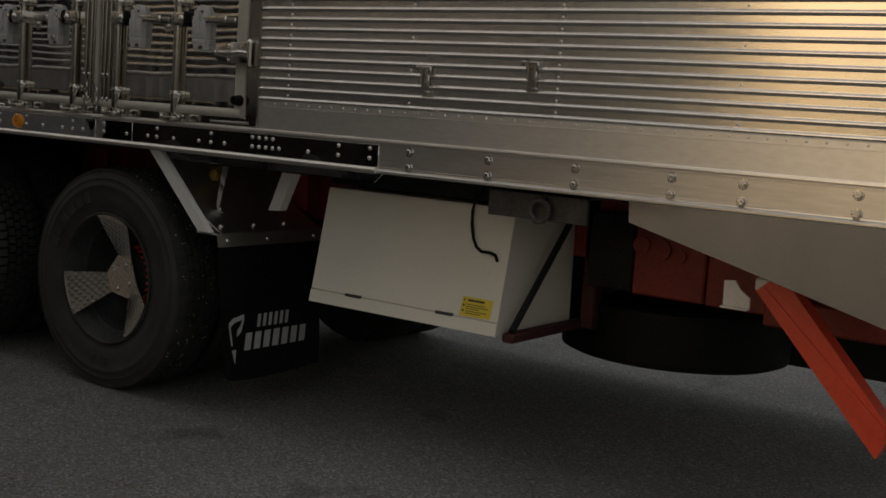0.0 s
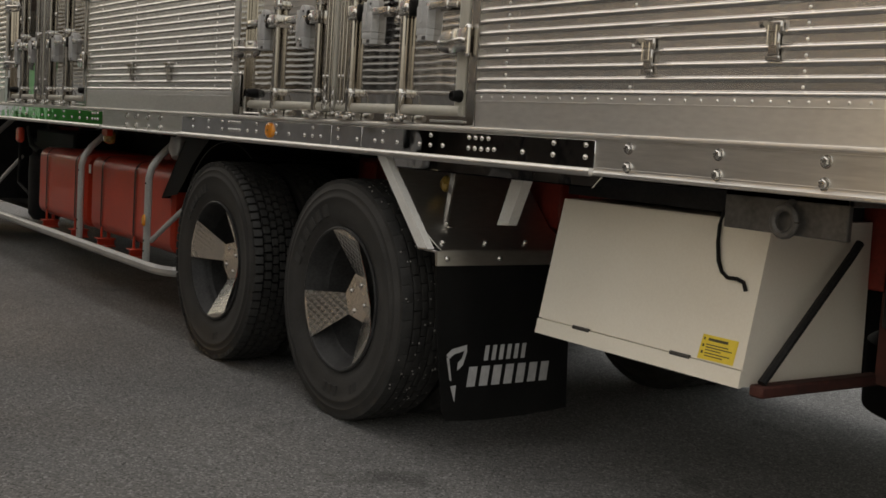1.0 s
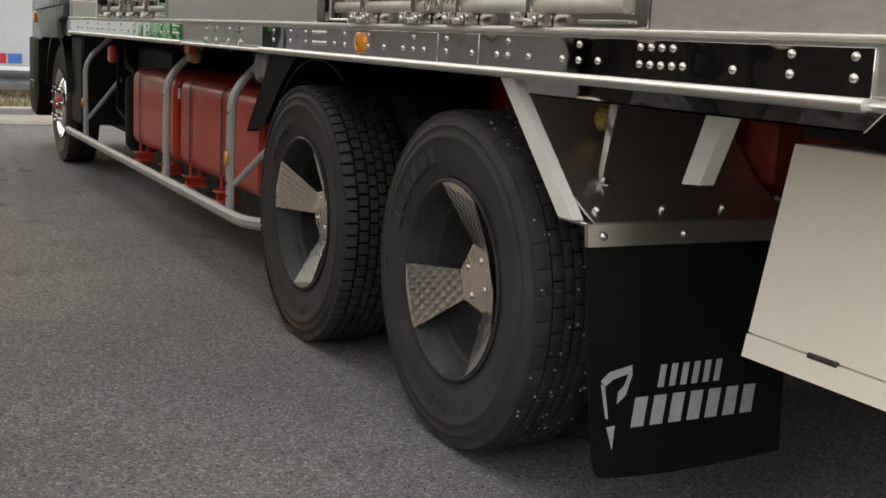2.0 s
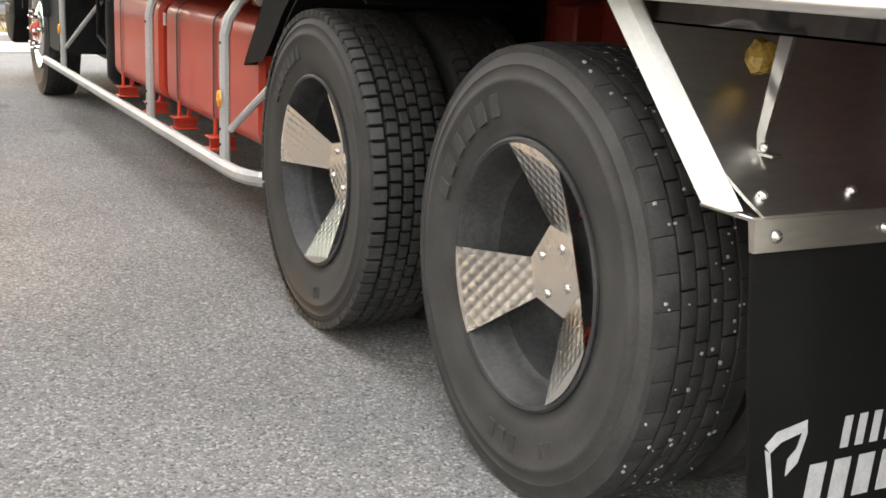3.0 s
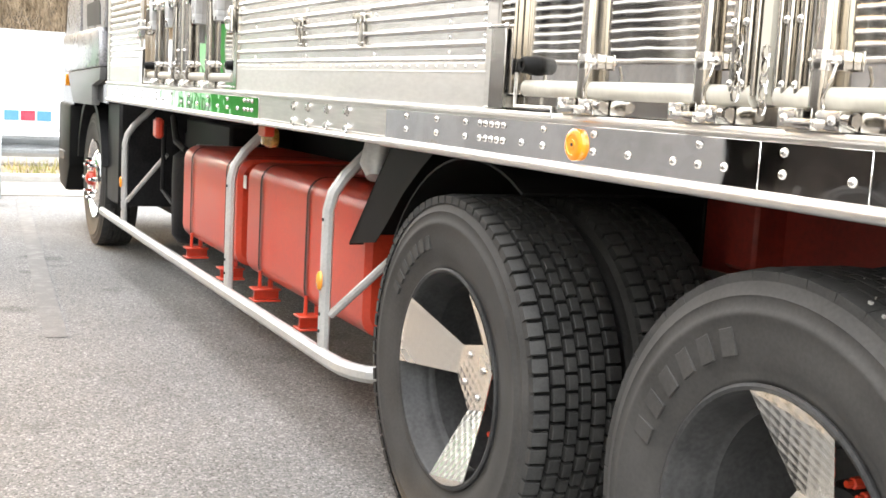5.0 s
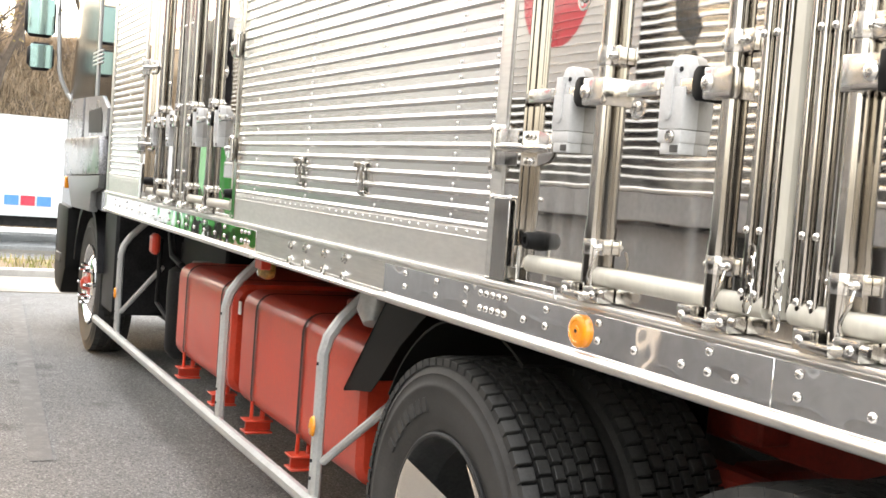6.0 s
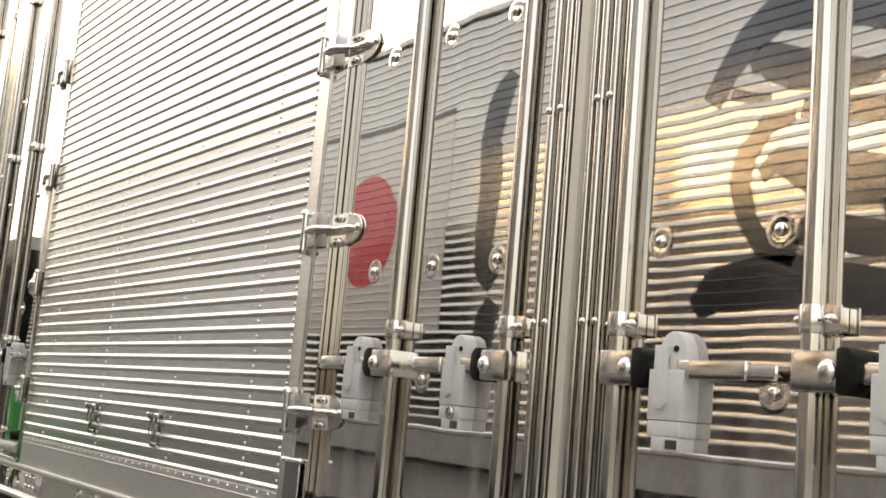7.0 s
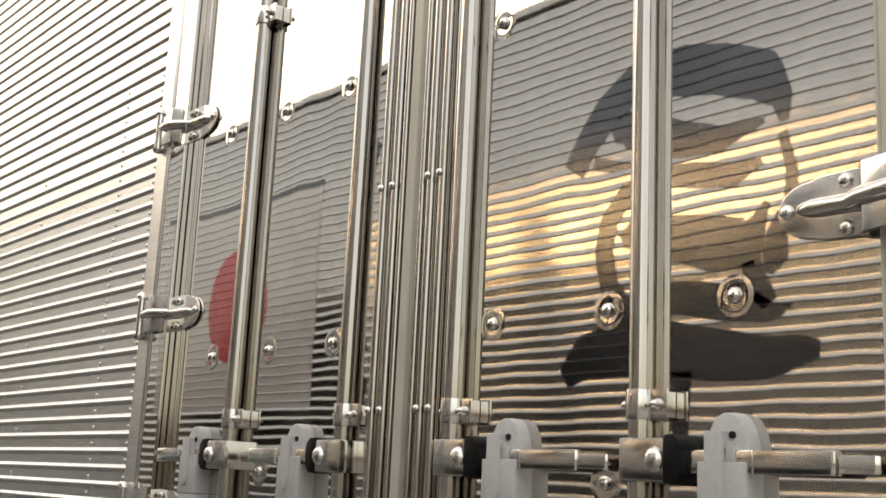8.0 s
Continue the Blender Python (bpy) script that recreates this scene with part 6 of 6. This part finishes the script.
for k in range(46000):
    x, y = -36.8 - 15 * random.random() ** 0.8, random.uniform(-9, 14)
    z = hill_height(x, y)
    h = random.uniform(0.25, 0.9)
    a = random.uniform(0, 6.28)
    w = 0.010 + 0.016 * random.random()
    dx, dy = w * math.cos(a), w * math.sin(a)
    lx, ly = random.uniform(-0.45, 0.45), random.uniform(-0.45, 0.45)
    mx, my, mz = x + lx * 0.5, y + ly * 0.5, z + h * 0.7
    g.add([(x - dx, y - dy, z - 0.05), (x + dx, y + dy, z - 0.05), (mx + dx * 0.7, my + dy * 0.7, mz), (mx - dx * 0.7, my - dy * 0.7, mz), (x + lx * 1.3, y + ly * 1.3, z + h * random.uniform(0.6, 1.0))], [(0, 1, 2, 3), (3, 2, 4)])
stuff("scrub", g, DRY_GRASS, "dry brown scrub and grass covering a hillside", "scrub")
g = Geo()
for k in range(2600):
    x, y = -36.8 - 14 * random.random(), random.uniform(-9, 14)
    z = hill_height(x, y)
    d = Vector((random.uniform(-1, 1), random.uniform(-1, 1), random.uniform(0.1, 0.9))).normalized()
    e = Vector((random.uniform(-1, 1), random.uniform(-1, 1), random.uniform(-0.4, 0.6))).normalized()
    p0 = Vector((x, y, z))
    p1 = p0 + d * random.uniform(0.4, 1.0)
    p2 = p1 + (d + e).normalized() * random.uniform(0.3, 0.8)
    g.tube([p0, p1, p2], [0.016, 0.011, 0.005], 3)
stuff("brushwood", g, BARK, "tangled bare brushwood on a hillside", "brushwood")


def tree(x, y, height, seed, leaves):
    rng = random.Random(seed)
    base = Vector((x, y, hill_height(x, y) - 0.3))
    t = thing("tree", base, "bare winter tree with crooked limbs and a few brown leaves", "tree", "trees on the hillside")
    trunk, crown, tips = Geo(), Geo(), []

    def limb(p, d, length, r, depth, geo):
        pts, rs = [p], [r]
        for k in range(4):
            d = (d + Vector((rng.uniform(-0.28, 0.28), rng.uniform(-0.28, 0.28), rng.uniform(-0.08, 0.22)))).normalized()
            p = p + d * length / 4
            pts.append(p)
            rs.append(max(0.006, r * (1 - 0.55 * (k + 1) / 4)))
            if depth > 0 and k >= 1:
                for _ in range(2 if depth > 1 else 3):
                    e = (d + Vector((rng.uniform(-1, 1), rng.uniform(-1, 1), rng.uniform(-0.25, 0.7))) * 0.85).normalized()
                    limb(p, e, length * rng.uniform(0.45, 0.7), rs[-1] * 0.6, depth - 1, crown)
        geo.tube(pts, rs, 6 if depth > 1 else 3)
        if depth <= 1:
            tips.append(p)

    limb(base, Vector((rng.uniform(-0.15, 0.15), rng.uniform(-0.2, 0.2), 1)), height * 0.62, height * 0.026, 3, trunk)
    part("trunk", trunk, BARK, t)
    part("limb_crown", crown, BARK, t)
    lf = Geo()
    for p in tips:
        for _ in range(leaves):
            q = p + Vector((rng.gauss(0, 0.35), rng.gauss(0, 0.35), rng.gauss(0, 0.3)))
            u = Vector((rng.uniform(-1, 1), rng.uniform(-1, 1), rng.uniform(-1, 1))).normalized() * 0.07
            v = u.cross(Vector((rng.uniform(-1, 1), rng.uniform(-1, 1), rng.uniform(-1, 1)))).normalized() * 0.04
            lf.add([q - u, q + v, q + u, q - v], [(0, 1, 2, 3)])
    if leaves:
        part("leaves", lf, LEAF, t, "sparse brown leaves", 0)


for k, (tx, ty, th, lv) in enumerate(((-41.5, -1.6, 8.5, 2), (-43.0, 1.7, 9.5, 4), (-44.5, 5.2, 10.0, 7), (-42.0, -6.0, 9.0, 3), (-47.0, -3.6, 10.0, 5), (-43.5, 9.5, 9.0, 6), (-48.0, 3.2, 10.5, 8))):
    tree(tx, ty, th, 20 + k, lv)

# street pole with wires behind the neighbour
pole = thing("utility_pole", (-9.0, -14.0, 0.0), "grey concrete utility pole with wires", "utility pole")
g = Geo().tube([(-9.0, -14.0, 0.0), (-9.0, -14.0, 13.0)], [0.17, 0.11], 12)
part("pole_shaft", g, CONCRETE, pole)
for zz, off in ((12.4, 0.7), (11.8, -0.7), (10.2, 0.0)):
    g = Geo().tube([(-60, -14 + off, zz + 1.0), (-35, -14 + off, zz - 0.4), (-9, -14 + off, zz), (18, -14 + off, zz - 0.5), (45, -14 + off, zz + 0.8)], 0.012, 5)
    part("wire", g, BLACK_STEEL, pole)
g = Geo().box(-9.06, -8.94, -14.9, -13.1, 12.25, 12.38)
part("cross_arm", g, DARK_STEEL, pole)
